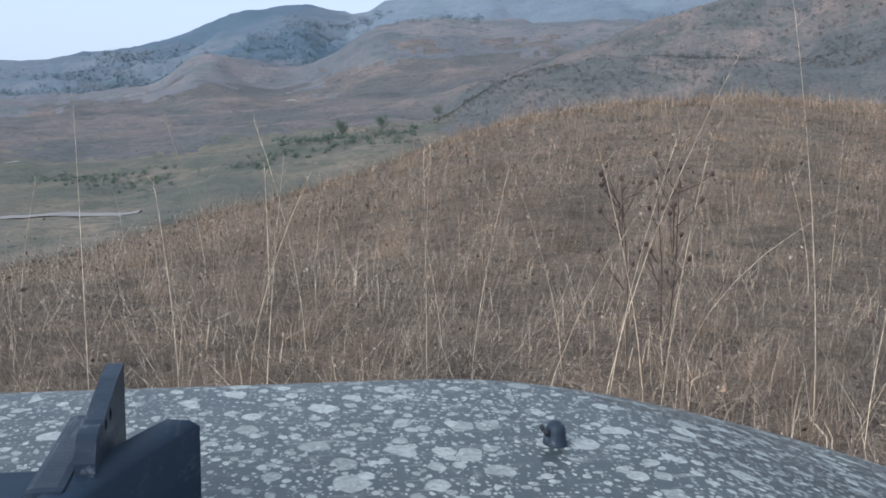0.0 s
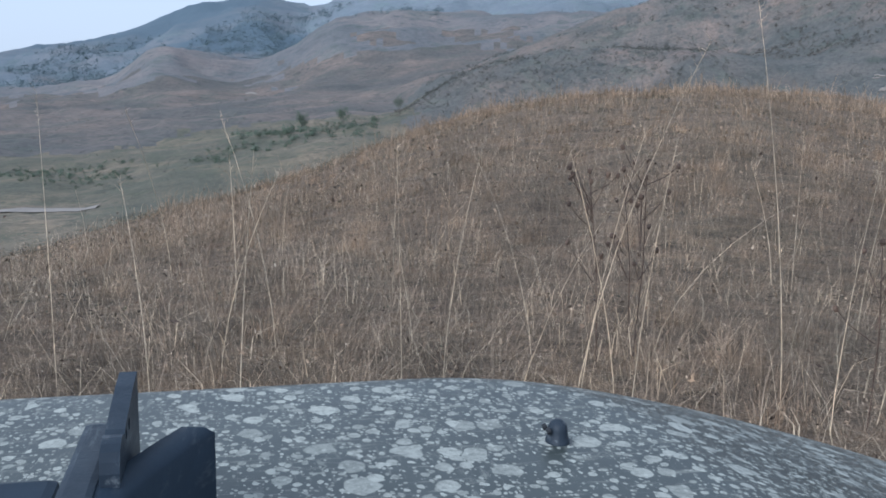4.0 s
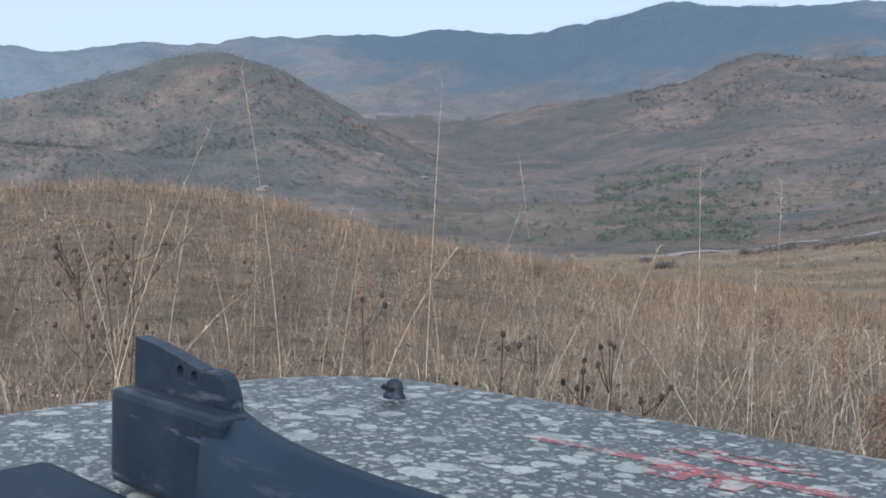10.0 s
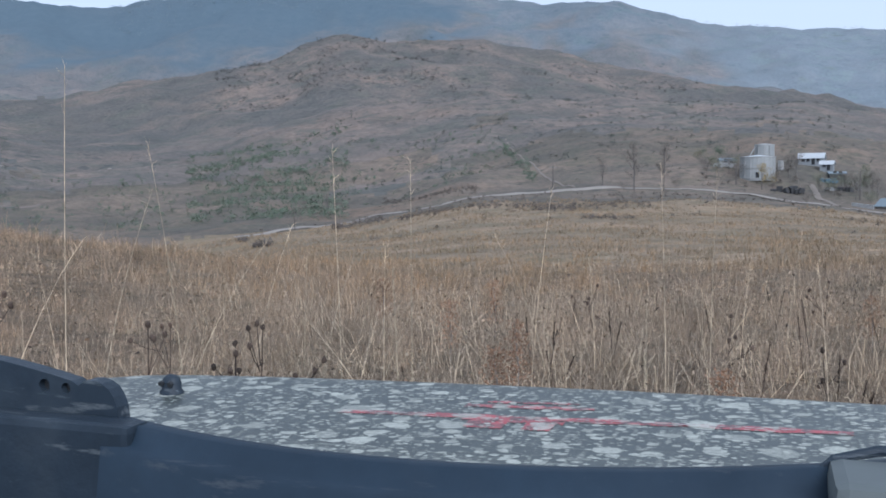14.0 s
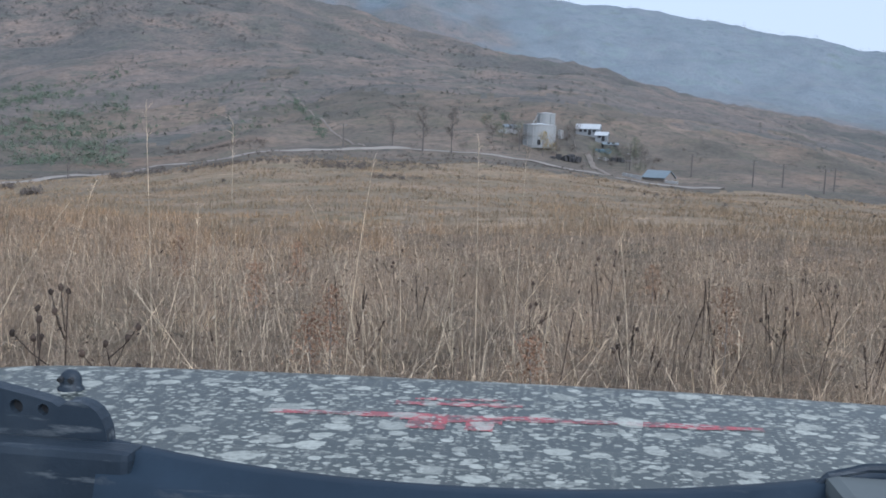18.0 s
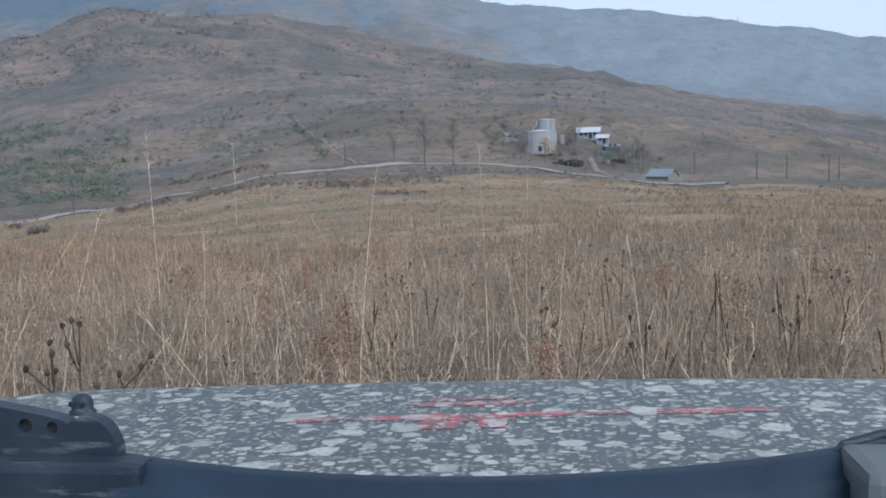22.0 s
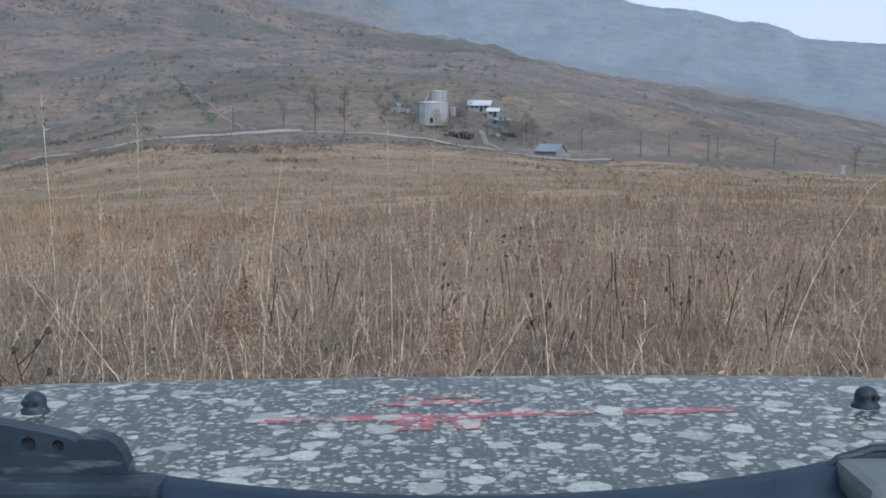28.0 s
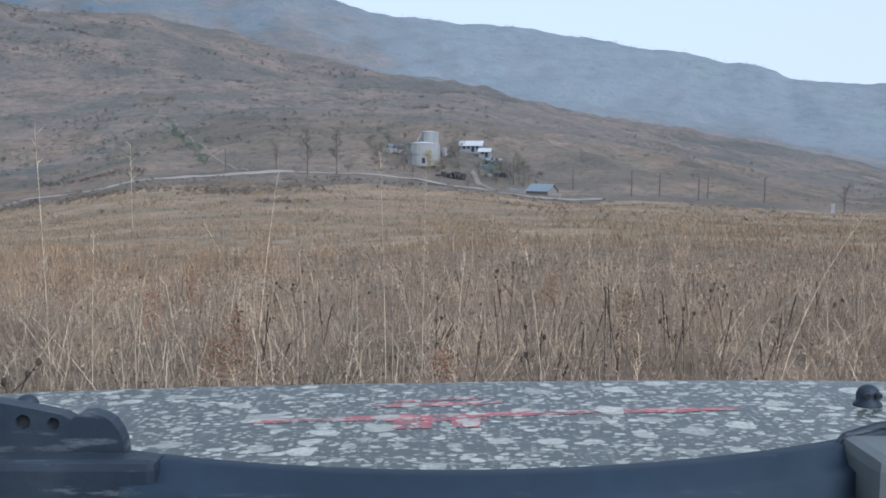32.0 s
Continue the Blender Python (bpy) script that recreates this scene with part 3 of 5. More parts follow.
def land(x, y):
    """Height of the ground."""
    x, y = np.asarray(x, float), np.asarray(y, float)
    r = np.maximum(np.hypot(x, y), 0.05)
    az = np.degrees(np.arctan2(x, y))
    tan = lambda t: np.tan(np.radians(curve(t, az)))
    r1 = curve(NEAR_R, az)
    cover = 0.5
    z1 = EYE + r1 * tan(NEAR) - cover
    z250, z400, z600, z1200, zsky = (EYE + d * tan(t) for d, t in ((250, ROAD), (400, MEADOW), (640, MID), (1250, HILL), (2700, SKYLINE)))
    # a low scrubby ridge stands before the big hill
    fore = np.clip((az + 3) / 4, 0, 1) * np.clip((26 - az) / 8, 0, 1)
    z470 = (1 - fore) * (z400 * 0.71 + z600 * 0.29) + fore * (EYE + 470 * tan(RIDGE))
    z540 = (1 - fore) * (z400 * 0.42 + z600 * 0.58) + fore * np.minimum(z470 - 5, z400 * 0.42 + z600 * 0.58)
    behind = np.minimum(z1, z250)
    # past the knoll the field runs on in view to the road, elsewhere the ground falls away behind the rise
    drop = np.clip((54 - az) / 10, 0, 1) * (np.abs(az + 10) < 90) + (np.abs(az - 40) > 110)
    near_t, road_t = tan(NEAR), tan(ROAD)
    z52 = EYE - 0.4 + r1 * 1.45 * (near_t * 0.86 + road_t * 0.14)
    z130 = EYE - 0.4 + 130 * (near_t * 0.42 + road_t * 0.58)
    knots = [(0 * r, 0 * r), (0 * r + 4.5, 0 * r), (r1 * 0.45, z1 * 0.36), (r1, z1), (r1 * 1.45, drop * (z1 - 0.05 * r1 - 0.3 * (z1 - behind) * 0.5) + (1 - drop) * z52),
             (0 * r + 130, drop * (z1 * 0.4 + z250 * 0.6 - 4.0) + (1 - drop) * z130), (0 * r + 250, z250), (0 * r + 400, z400), (0 * r + 470, z470), (0 * r + 540, z540), (0 * r + 640, z600),
             (0 * r + 800, np.minimum(z600 * 0.75 + z1200 * 0.12 - 4, z600 * 0.7 + z1200 * 0.3)), (0 * r + 1250, z1200), (0 * r + 1600, z1200 * 0.75 + zsky * 0.12 - 10), (0 * r + 2700, zsky), (0 * r + 4800, zsky * 0.3)]
    # smooth monotone passage from knot to knot
    slopes = [(b[1] - a[1]) / (b[0] - a[0]) for a, b in zip(knots, knots[1:])]
    tang = [slopes[0]]
    for s0, s1 in zip(slopes, slopes[1:]):
        both = s0 * s1
        tang.append(np.where(both > 0, 2 * both / np.where(np.abs(s0 + s1) < 1e-9, 1e-9, s0 + s1), 0))
    tang.append(slopes[-1])
    z = np.zeros_like(r) + knots[-1][1]
    for k, (a, b) in enumerate(zip(knots, knots[1:])):
        h = b[0] - a[0]
        t = np.clip((r - a[0]) / h, 0, 1)
        v = (2 * t ** 3 - 3 * t ** 2 + 1) * a[1] + (t ** 3 - 2 * t ** 2 + t) * h * tang[k] + (-2 * t ** 3 + 3 * t ** 2) * b[1] + (t ** 3 - t ** 2) * h * tang[k + 1]
        z = np.where((r >= a[0]) & (r < b[0]), v, z)
    near = np.clip((r - 3.0) / 12.0, 0, 1)
    z = z + near * 0.10 * octaves(x, y, 6.0, 3, 3) * np.clip(1.5 - r / 90, 0, 1)
    far = np.clip((r - 110) / 300.0, 0, 1)
    z = z + far * (1.6 * octaves(x, y, 70, 4, 5) + np.clip((r - 500) / 600, 0, 1) * 6.5 * octaves(x, y, 260, 4, 7))
    z = z + np.clip((r - 1650) / 250, 0, 1) * np.clip((2600 - r) / 250, 0, 1) * 11 * octaves(x, y, 420, 4, 9)
    return z


def polar(az, r):
    """The point of the ground at a bearing and a distance."""
    x, y = r * math.sin(radians(az)), r * math.cos(radians(az))
    return Vector((x, y, float(land(np.array([x]), np.array([y]))[0])))


az_list = np.concatenate([np.arange(-42, 122, 0.38), np.arange(122, 318, 3.0)])
r_list = np.concatenate([np.linspace(0.5, 4, 6), np.geomspace(4.6, 130, 100), np.geomspace(134, 4800, 170)])
A, R = np.meshgrid(np.radians(az_list), r_list, indexing="ij")
GX, GY = R * np.sin(A), R * np.cos(A)
GZ = land(GX, GY)
na, nr = len(az_list), len(r_list)
gv = np.stack([GX, GY, GZ], -1).reshape(-1, 3)
ii, jj = np.meshgrid(np.arange(na), np.arange(nr - 1), indexing="ij")
i2 = (ii + 1) % na
quads = np.stack([ii * nr + jj, ii * nr + jj + 1, i2 * nr + jj + 1, i2 * nr + jj], -1).reshape(-1, 4)
gv = np.vstack([gv, [[0, 0, 0]]])
faces = [tuple(q) for q in quads.tolist()] + [(na * nr, k * nr, ((k + 1) % na) * nr) for k in range(na)]
fr = R[:, :-1].reshape(-1)
faz = np.degrees(A[:, :-1]).reshape(-1)
nearest = curve(NEAR_R, faz) * 1.5
jitter = np.random.RandomState(3).uniform(-1, 1, len(fr))
fr, faz = fr * (1 + 0.02 * jitter), faz + 0.25 * jitter[::-1]
wander = octaves(GX[:, :-1].reshape(-1), GY[:, :-1].reshape(-1), 160, 4, 41)
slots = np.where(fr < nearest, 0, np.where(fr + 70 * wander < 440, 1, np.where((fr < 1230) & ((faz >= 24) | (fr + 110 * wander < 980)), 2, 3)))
slots = np.where((faz + wander * 1.5 > 0.2) & (faz + wander * 5 < 34) & (fr + 25 * wander > 385) & (fr + 30 * wander < 640), 4, slots)
slots = np.where((faz + wander * 1.5 < 0.2) & (fr >= nearest) & (fr + 60 * wander < 470), 6, slots)
slots = np.where((faz > 44 + wander) & (faz < 125) & (fr >= 0.8 * nearest) & (fr < 226 + 14 * wander), 5, slots)
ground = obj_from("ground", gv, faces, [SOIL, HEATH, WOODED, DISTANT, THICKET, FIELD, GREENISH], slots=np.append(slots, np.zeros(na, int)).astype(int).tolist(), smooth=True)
# how much of each haze-painted mountain tone a distant point takes, growing with distance
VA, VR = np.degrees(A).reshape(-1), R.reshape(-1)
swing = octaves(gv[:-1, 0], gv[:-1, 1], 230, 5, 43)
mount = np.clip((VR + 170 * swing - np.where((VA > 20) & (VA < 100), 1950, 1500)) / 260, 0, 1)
# bare: share of the farthest tone, bluest with painted haze
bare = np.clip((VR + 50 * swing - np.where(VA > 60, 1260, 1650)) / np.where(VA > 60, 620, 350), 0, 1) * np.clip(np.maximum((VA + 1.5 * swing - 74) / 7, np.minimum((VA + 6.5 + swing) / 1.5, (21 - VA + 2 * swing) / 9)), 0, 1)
for name, values in (("mountain", mount), ("hazed_mountain", bare)):
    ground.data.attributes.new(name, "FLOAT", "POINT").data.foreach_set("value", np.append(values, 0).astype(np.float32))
tagged(ground, "rolling dry grassland valley rising to brown scrubby hills and hazy mountains", "ground", kind="structure")


def ribbon(name, points, width, mat, lift, label, category):
    """A track laid on the land along bearings and distances."""
    dense = []
    for (a0, r0), (a1, r1) in zip(points, points[1:]):
        for k in range(14):
            f = k / 14
            dense.append((a0 + (a1 - a0) * f, r0 + (r1 - r0) * f))
    dense.append(points[-1])
    xy = np.array([(r * math.sin(radians(a)), r * math.cos(radians(a))) for a, r in dense])
    for _ in range(12):
        xy[1:-1] = 0.5 * xy[1:-1] + 0.25 * (xy[:-2] + xy[2:])
    d = np.gradient(xy, axis=0)
    d /= np.linalg.norm(d, axis=1)[:, None]
    side = np.stack([-d[:, 1], d[:, 0]], 1)
    cols = []
    for f in (-0.5, -0.25, 0, 0.25, 0.5):
        p = xy + side * width * f
        z = land(p[:, 0], p[:, 1]) + lift * (1 if abs(f) < 0.5 else 0.3)
        cols.append(np.column_stack([p, z]))
    v = np.concatenate(cols)
    m = len(xy)
    f = [(c * m + k, c * m + k + 1, (c + 1) * m + k + 1, (c + 1) * m + k) for c in range(4) for k in range(m - 1)]
    return tagged(obj_from(name, v, f, [mat], smooth=True), label, category, kind="structure")


ribbon("road", [(49, 236), (52, 240), (56, 246), (60, 252), (65, 258), (70, 264), (75, 266), (79, 264), (83, 258), (86, 250), (90, 240)], 2.7, TRACK, 0.35, "pale gravel road curving across the valley slope", "road")
ribbon("road", [(-34, 292), (-27, 290), (-22, 288), (-17.5, 284)], 7.0, TRACK, 0.5, "pale road in the valley below the knoll", "road")
ribbon("road", [(83.6, 261), (83.2, 268), (82.5, 280), (82.5, 292), (82.2, 302)], 1.8, YARD, 0.2, "bare earth yard track between farm buildings", "road")
ribbon("footpath", [(69.1, 265), (67.3, 318), (66.0, 377), (65.0, 459)], 0.8, YARD, 0.25, "bare earth path climbing the slope from the road", "path")


# ---- grass ----
def blades(name, x, y, height, width, lean, mat, label, bend=0.35, seed=1, category="grass", direction=None):
    """Bent tapering blades, all in one mesh."""
    rng = np.random.RandomState(seed)
    k = len(x)
    z = land(x, y) - 0.03
    turn = rng.uniform(0, 2 * math.pi, k)
    way = rng.uniform(0, 2 * math.pi, k) if direction is None else direction + rng.normal(0, 0.7, k)
    sx, sy = np.cos(turn) * width / 2, np.sin(turn) * width / 2
    lx, ly = np.cos(way) * lean * height, np.sin(way) * lean * height
    bx, by = np.cos(way) * lean * height * bend, np.sin(way) * lean * height * bend
    v = np.empty((k, 5, 3))
    rise = np.sqrt(np.clip(1 - (lean * 0.6) ** 2, 0.15, 1))
    v[:, 0] = np.stack([x - sx, y - sy, z], 1)
    v[:, 1] = np.stack([x + sx, y + sy, z], 1)
    v[:, 2] = np.stack([x + bx + sx * 0.75, y + by + sy * 0.75, z + height * rise * 0.62], 1)
    v[:, 3] = np.stack([x + bx - sx * 0.75, y + by - sy * 0.75, z + height * rise * 0.62], 1)
    v[:, 4] = np.stack([x + lx, y + ly, z + height * rise * np.where(lean > 0.8, 0.75, 1.0)], 1)
    me = bpy.data.meshes.new(name)
    me.vertices.add(k * 5)
    me.vertices.foreach_set("co", v.reshape(-1))
    base = np.arange(k) * 5
    loops = np.stack([base, base + 1, base + 2, base + 3, base + 3, base + 2, base + 4], 1).reshape(-1)
    me.loops.add(len(loops))
    me.loops.foreach_set("vertex_index", loops)
    me.polygons.add(2 * k)
    me.polygons.foreach_set("loop_start", np.stack([np.arange(k) * 7, np.arange(k) * 7 + 4], 1).reshape(-1))
    me.update(calc_edges=True)
    me.materials.append(mat)
    return tagged(new(name, me), label, category, kind="stuff")


def scatter(count, r0, r1, rng, az0=-40, az1=120, power=1.0):
    """Bearings and distances with more of them close by."""
    az = np.radians(rng.uniform(az0, az1, count))
    u = rng.uniform(0, 1, count)
    r = (r0 ** (2 - power) + u * (r1 ** (2 - power) - r0 ** (2 - power))) ** (1 / (2 - power))
    return r * np.sin(az), r * np.cos(az), r


def clear_of_car(x, y, r):
    u = (x - CAR_AT[0]) * RT[0] + (y - CAR_AT[1]) * RT[1]
    v = (x - CAR_AT[0]) * FW[0] + (y - CAR_AT[1]) * FW[1]
    ok = ~((np.abs(u) < 0.95) & (v < 0.85) & (v > -3.2))
    return x[ok], y[ok], r[ok]


def patchy(x, y, size, seed, low=0.2):
    return np.clip(0.72 + 0.75 * octaves(x, y, size, 3, seed), low, 1.5)


def tussocks(x, y, size, rng, pull=0.75):
    """Draws scattered blades together into tufts; returns their places, the way each fans out and each tuft's vigour."""
    wx = x * 0.83 - y * 0.56 + 1.3 * size * octaves(x, y, size * 6, 2, 77)
    wy = x * 0.56 + y * 0.83 + 1.3 * size * octaves(x, y, size * 6, 2, 78)
    cx, cy = np.floor(wx / size), np.floor(wy / size)
    h1 = np.mod(np.sin(cx * 127.1 + cy * 311.7) * 43758.5453, 1)
    h2 = np.mod(np.sin(cx * 269.5 + cy * 183.3) * 43758.5453, 1)
    h3 = np.mod(np.sin(cx * 419.2 + cy * 371.9) * 43758.5453, 1)
    ax, ay = wx - (cx + 0.1 + 0.8 * h1) * size, wy - (cy + 0.1 + 0.8 * h2) * size
    dx, dy = ax * 0.83 + ay * 0.56, ay * 0.83 - ax * 0.56
    return x - dx * pull * h3, y - dy * pull * h3, np.arctan2(dy, dx), 0.55 + 0.8 * h3


def short_on_knoll(x, y, r):
    """The knoll's face carries a shorter sward than the field."""
    az = np.degrees(np.arctan2(x, y))
    knoll = np.clip((46 - az) / 14, 0, 1) * np.clip((38 - r) / 12, 0, 1)
    return 1 - 0.3 * knoll


def slight(x, y):
    """Stems on the knoll are finer and shorter than in the meadow."""
    return 0.86 + 0.14 * np.clip((np.degrees(np.arctan2(x, y)) - 38) / 14, 0, 1)


def sparse_on_knoll(x, y, r, share):
    """Fewer pale stems stand on the knoll than in the meadow."""
    ok = (np.degrees(np.arctan2(x, y)) > 44) | (rng.uniform(0, 1, len(x)) < share)
    return x[ok], y[ok], r[ok]


rng = np.random.RandomState(11)
x, y, r = clear_of_car(*scatter(185000, 0.8, 14, rng, -60, 140, 0.75))
x, y, fan, vigour = tussocks(x, y, 0.34, rng)


def sward(x, y, r, size, width, unit, seed, fan):
    """Upright grass; the knoll carries its own shorter, darker kind."""
    vig = np.clip(0.42 + r / 18, 0.5, 1) * patchy(x, y, size, 20 + seed) * short_on_knoll(x, y, r) * rng.gamma(2.6, unit * 1.25, len(x)).clip(0.04, 0.6)
    lean = rng.gamma(2.2, 0.5, len(x)).clip(0, 1.55)
    width = width * (0.55 + 0.45 * np.clip((np.degrees(np.arctan2(x, y)) - 36) / 14, 0, 1))
    on = np.degrees(np.arctan2(x, y)) + 5 * octaves(x, y, 6, 2, 61) < 44
    for mask, mat, label in ((on, SHORT, "short dull dry grass on the face of the knoll"), (~on, STRAW, "dense dry tangled grass covering the meadow")):
        blades("grass", x[mask], y[mask], vig[mask], width[mask], lean[mask], mat, label, 0.3, seed=seed, direction=fan[mask])


sward(x, y, r, 2.2, (0.0014 + 0.00012 * r) * rng.uniform(0.45, 1.25, len(x)), 0.062, 2, fan)
x, y, r = scatter(205000, 11, 46, rng, -42, 120, 0.8)
x, y, fan, vigour = tussocks(x, y, 0.5, rng)
sward(x, y, r, 3.2, 0.00036 * r * rng.uniform(0.5, 1.5, len(x)), 0.07, 3, fan)
x, y, r = scatter(42000, 38, 110, rng, -42, 48, 0.9)
blades("grass", x, y, rng.gamma(4.0, 0.08, len(x)).clip(0.15, 0.7) * patchy(x, y, 12.0, 23), 0.0006 * r * rng.uniform(0.7, 1.3, len(x)), rng.gamma(2.0, 0.2, len(x)).clip(0, 1.2), GOLD, "tawny grass beyond the knoll", seed=4)
x, y, r = scatter(150000, 34, 228, rng, 42, 122, 1.25)
x, y, fan, vigour = tussocks(x, y, 1.7, rng, 0.35)
blades("grass", x, y, rng.gamma(4.0, 0.07, len(x)).clip(0.1, 0.6) * patchy(x, y, 16.0, 25) * vigour, 0.0006 * r * rng.uniform(0.7, 1.4, len(x)), rng.gamma(2.0, 0.22, len(x)).clip(0, 1.1), TAWNY, "tawny grass of the field down to the road", seed=14)
x, y, r = clear_of_car(*scatter(125000, 1.2, 18, rng, -60, 140, 0.8))
lodged = 3.4 * octaves(x, y, 2.2, 2, 51) + 0.6
blades("lodged_grass", x, y, rng.gamma(3.0, 0.11, len(x)).clip(0.1, 0.8) * slight(x, y), rng.uniform(0.0013, 0.0032, len(x)) * (0.3 + 0.7 * slight(x, y)), rng.uniform(0.6, 1.65, len(x)), THATCH, "flattened dry grass lying in swathes", 0.25, seed=15, direction=lodged)
x, y, r = scatter(85000, 7, 50, rng, -14, 60, 0.3)
keep = (r > 35 - 9 * np.clip((np.degrees(np.arctan2(x, y)) - 20) / 8, 0, 1) + 5 * octaves(x, y, 9, 2, 53)) | (octaves(x, y, 3.0, 3, 52) > 0.24)
x, y, r = x[keep], y[keep], r[keep]
x, y, fan, vigour = tussocks(x, y, 0.8, rng)
blades("grass", x, y, rng.gamma(4.0, 0.085, len(x)).clip(0.1, 0.7) * patchy(x, y, 3.0, 24) * vigour, 0.00036 * r, rng.gamma(2.0, 0.36, len(x)).clip(0, 1.4), GOLD, "golden grass along the top of the knoll", 0.3, seed=5, direction=fan)
# golden swathe in the dip of the meadow
x, y, r = scatter(60000, 13, 60, rng, 44, 74, 0.9)
keep = octaves(x, y, 5.0, 3, 54) + 0.4 * octaves(x, y, 16, 2, 55) > 0.08 + 0.03 * np.clip(np.degrees(np.arctan2(x, y)) - 62, 0, 20)
x, y, r = x[keep], y[keep], r[keep]
x, y, fan, vigour = tussocks(x, y, 0.8, rng)
blades("grass", x, y, rng.gamma(4.0, 0.07, len(x)).clip(0.1, 0.55) * patchy(x, y, 3.0, 26) * vigour, 0.0004 * r, rng.gamma(2.0, 0.36, len(x)).clip(0, 1.4), AMBER, "orange-gold grass in the dip of the meadow", 0.3, seed=39, direction=fan)
# dead stems lying over and through the sward
x, y, r = sparse_on_knoll(*clear_of_car(*scatter(13000, 2.0, 22, rng, -50, 130, 0.9)), 0.55)
blades("fallen_stems", x, y, rng.uniform(0.2, 0.75, len(x)) * slight(x, y), (0.0015 + 0.00012 * r) * rng.uniform(0.6, 1.4, len(x)), rng.uniform(0.5, 1.5, len(x)), PALE, "pale dead stems fallen across the grass", 0.2, seed=8)
x, y, r = clear_of_car(*scatter(3000, 2.1, 7.5, rng, -50, 130, 0.9))
blades("fallen_stems", x, y, rng.uniform(0.3, 0.8, len(x)) * slight(x, y), rng.uniform(0.0013, 0.0032, len(x)), rng.uniform(0.6, 1.5, len(x)), PALE, "pale broken straw crossing over the grass", 0.3, seed=9)
# taller pale stems standing out of the sward
x, y, r = sparse_on_knoll(*clear_of_car(*scatter(1900, 2.4, 17, rng, -50, 130, 0.9)), 0.45)
x, y, fan, vigour = tussocks(x, y, 0.9, rng, 0.8)
blades("grass_stems", x, y, rng.uniform(0.3, 0.85, len(x)) * slight(x, y) * vigour.clip(0.6, 1.2), (0.0015 + 0.0002 * r) * rng.uniform(0.6, 1.3, len(x)), rng.gamma(2.2, 0.2, len(x)).clip(0, 1.1), PALE, "scattered pale dry stems in the meadow", 0.42, seed=6, direction=fan)
x, y, r = sparse_on_knoll(*scatter(3600, 14, 46, rng, -42, 120, 0.7), 0.5)
x, y, fan, vigour = tussocks(x, y, 1.6, rng, 0.8)
blades("grass_stems", x, y, rng.uniform(0.25, 0.75, len(x)) * (0.35 + 0.65 * slight(x, y)) * vigour.clip(0.6, 1.2), 0.00028 * r, rng.gamma(2.0, 0.24, len(x)).clip(0, 0.9), PALE, "scattered pale dry stems on the knoll", 0.42, seed=7, direction=fan)
# soft fine tufts that fan out, and long stems bent right over
for az0, az1, count, mat, label in ((-14, 46, 150, GOLD, "soft feathery tufts of fine grass on the knoll"), (46, 112, 90, THATCH, "soft feathery tufts of fine grass in the meadow")):
    cx, cy, r = clear_of_car(*scatter(count, 3.0, 26, rng, az0, az1, 0.9))
    n = 150
    x, y, r = np.repeat(cx, n) + rng.normal(0, 0.07, len(cx) * n), np.repeat(cy, n) + rng.normal(0, 0.07, len(cx) * n), np.repeat(r, n)
    fan = np.arctan2(y - np.repeat(cy, n), x - np.repeat(cx, n))
    blades("grass_tufts", x, y, rng.uniform(0.16, 0.44, len(x)) * np.repeat(rng.uniform(0.6, 1.15, len(cx)), n) * slight(x, y), (0.0008 + 0.00013 * r) * rng.uniform(0.6, 1.3, len(x)), rng.gamma(2.4, 0.26, len(x)).clip(0, 1.3), mat, label, 0.25, seed=37, direction=fan)
x, y, r = clear_of_car(*scatter(230, 2.6, 9, rng, 44, 112, 0.9))
blades("fallen_stems", x, y, rng.uniform(0.6, 1.25, len(x)), (0.0016 + 0.0003 * r) * rng.uniform(0.7, 1.3, len(x)), rng.uniform(0.95, 1.45, len(x)), PALE, "long pale stems bent right over the meadow grass", 0.3, seed=38)
# broad broken leaves close by
x, y, r = clear_of_car(*scatter(1500, 1.9, 9, rng, -40, 125, 0.9))
x, y, fan, vigour = tussocks(x, y, 1.1, rng, 0.9)
blades("broken_leaves", x, y, rng.uniform(0.1, 0.42, len(x)) * slight(x, y), rng.uniform(0.004, 0.009, len(x)) * slight(x, y), rng.uniform(0.5, 1.6, len(x)), PALE, "pale broken grass leaves bent over", 0.1, seed=33)
# dark withered weeds between the grass
x, y, r = clear_of_car(*scatter(15000, 2.4, 34, rng, -50, 130, 0.9))
blades("withered_weeds", x, y, rng.uniform(0.2, 0.55, len(x)) * slight(x, y), (0.0022 + 0.0002 * r) * slight(x, y), rng.gamma(2.0, 0.26, len(x)).clip(0, 1.3), WEED, "dark withered weed stems among the grass", 0.45, seed=12)


def flecks(name, x, y, low, high, size, mat, label, seed):
    """Loose bits of leaf and seed caught in the grass, all in one mesh."""
    rng = np.random.RandomState(seed)
    k = len(x)
    c = np.stack([x, y, land(x, y) + rng.uniform(low, high, k) * patchy(x, y, 2.2, 22)], 1)
    a = rng.normal(0, 1, (k, 3))
    a /= np.linalg.norm(a, axis=1)[:, None]
    b = np.cross(a, rng.normal(0, 1, (k, 3)))
    b /= np.linalg.norm(b, axis=1)[:, None]
    s = (size * rng.gamma(3.0, 0.33, k))[:, None]
    v = np.stack([c - a * s, c + b * s * 0.45, c + a * s, c - b * s * 0.45], 1).reshape(-1, 3)
    return tagged(obj_from(name, v.tolist(), np.arange(k * 4).reshape(-1, 4).tolist(), [mat]), label, "grass", kind="stuff")


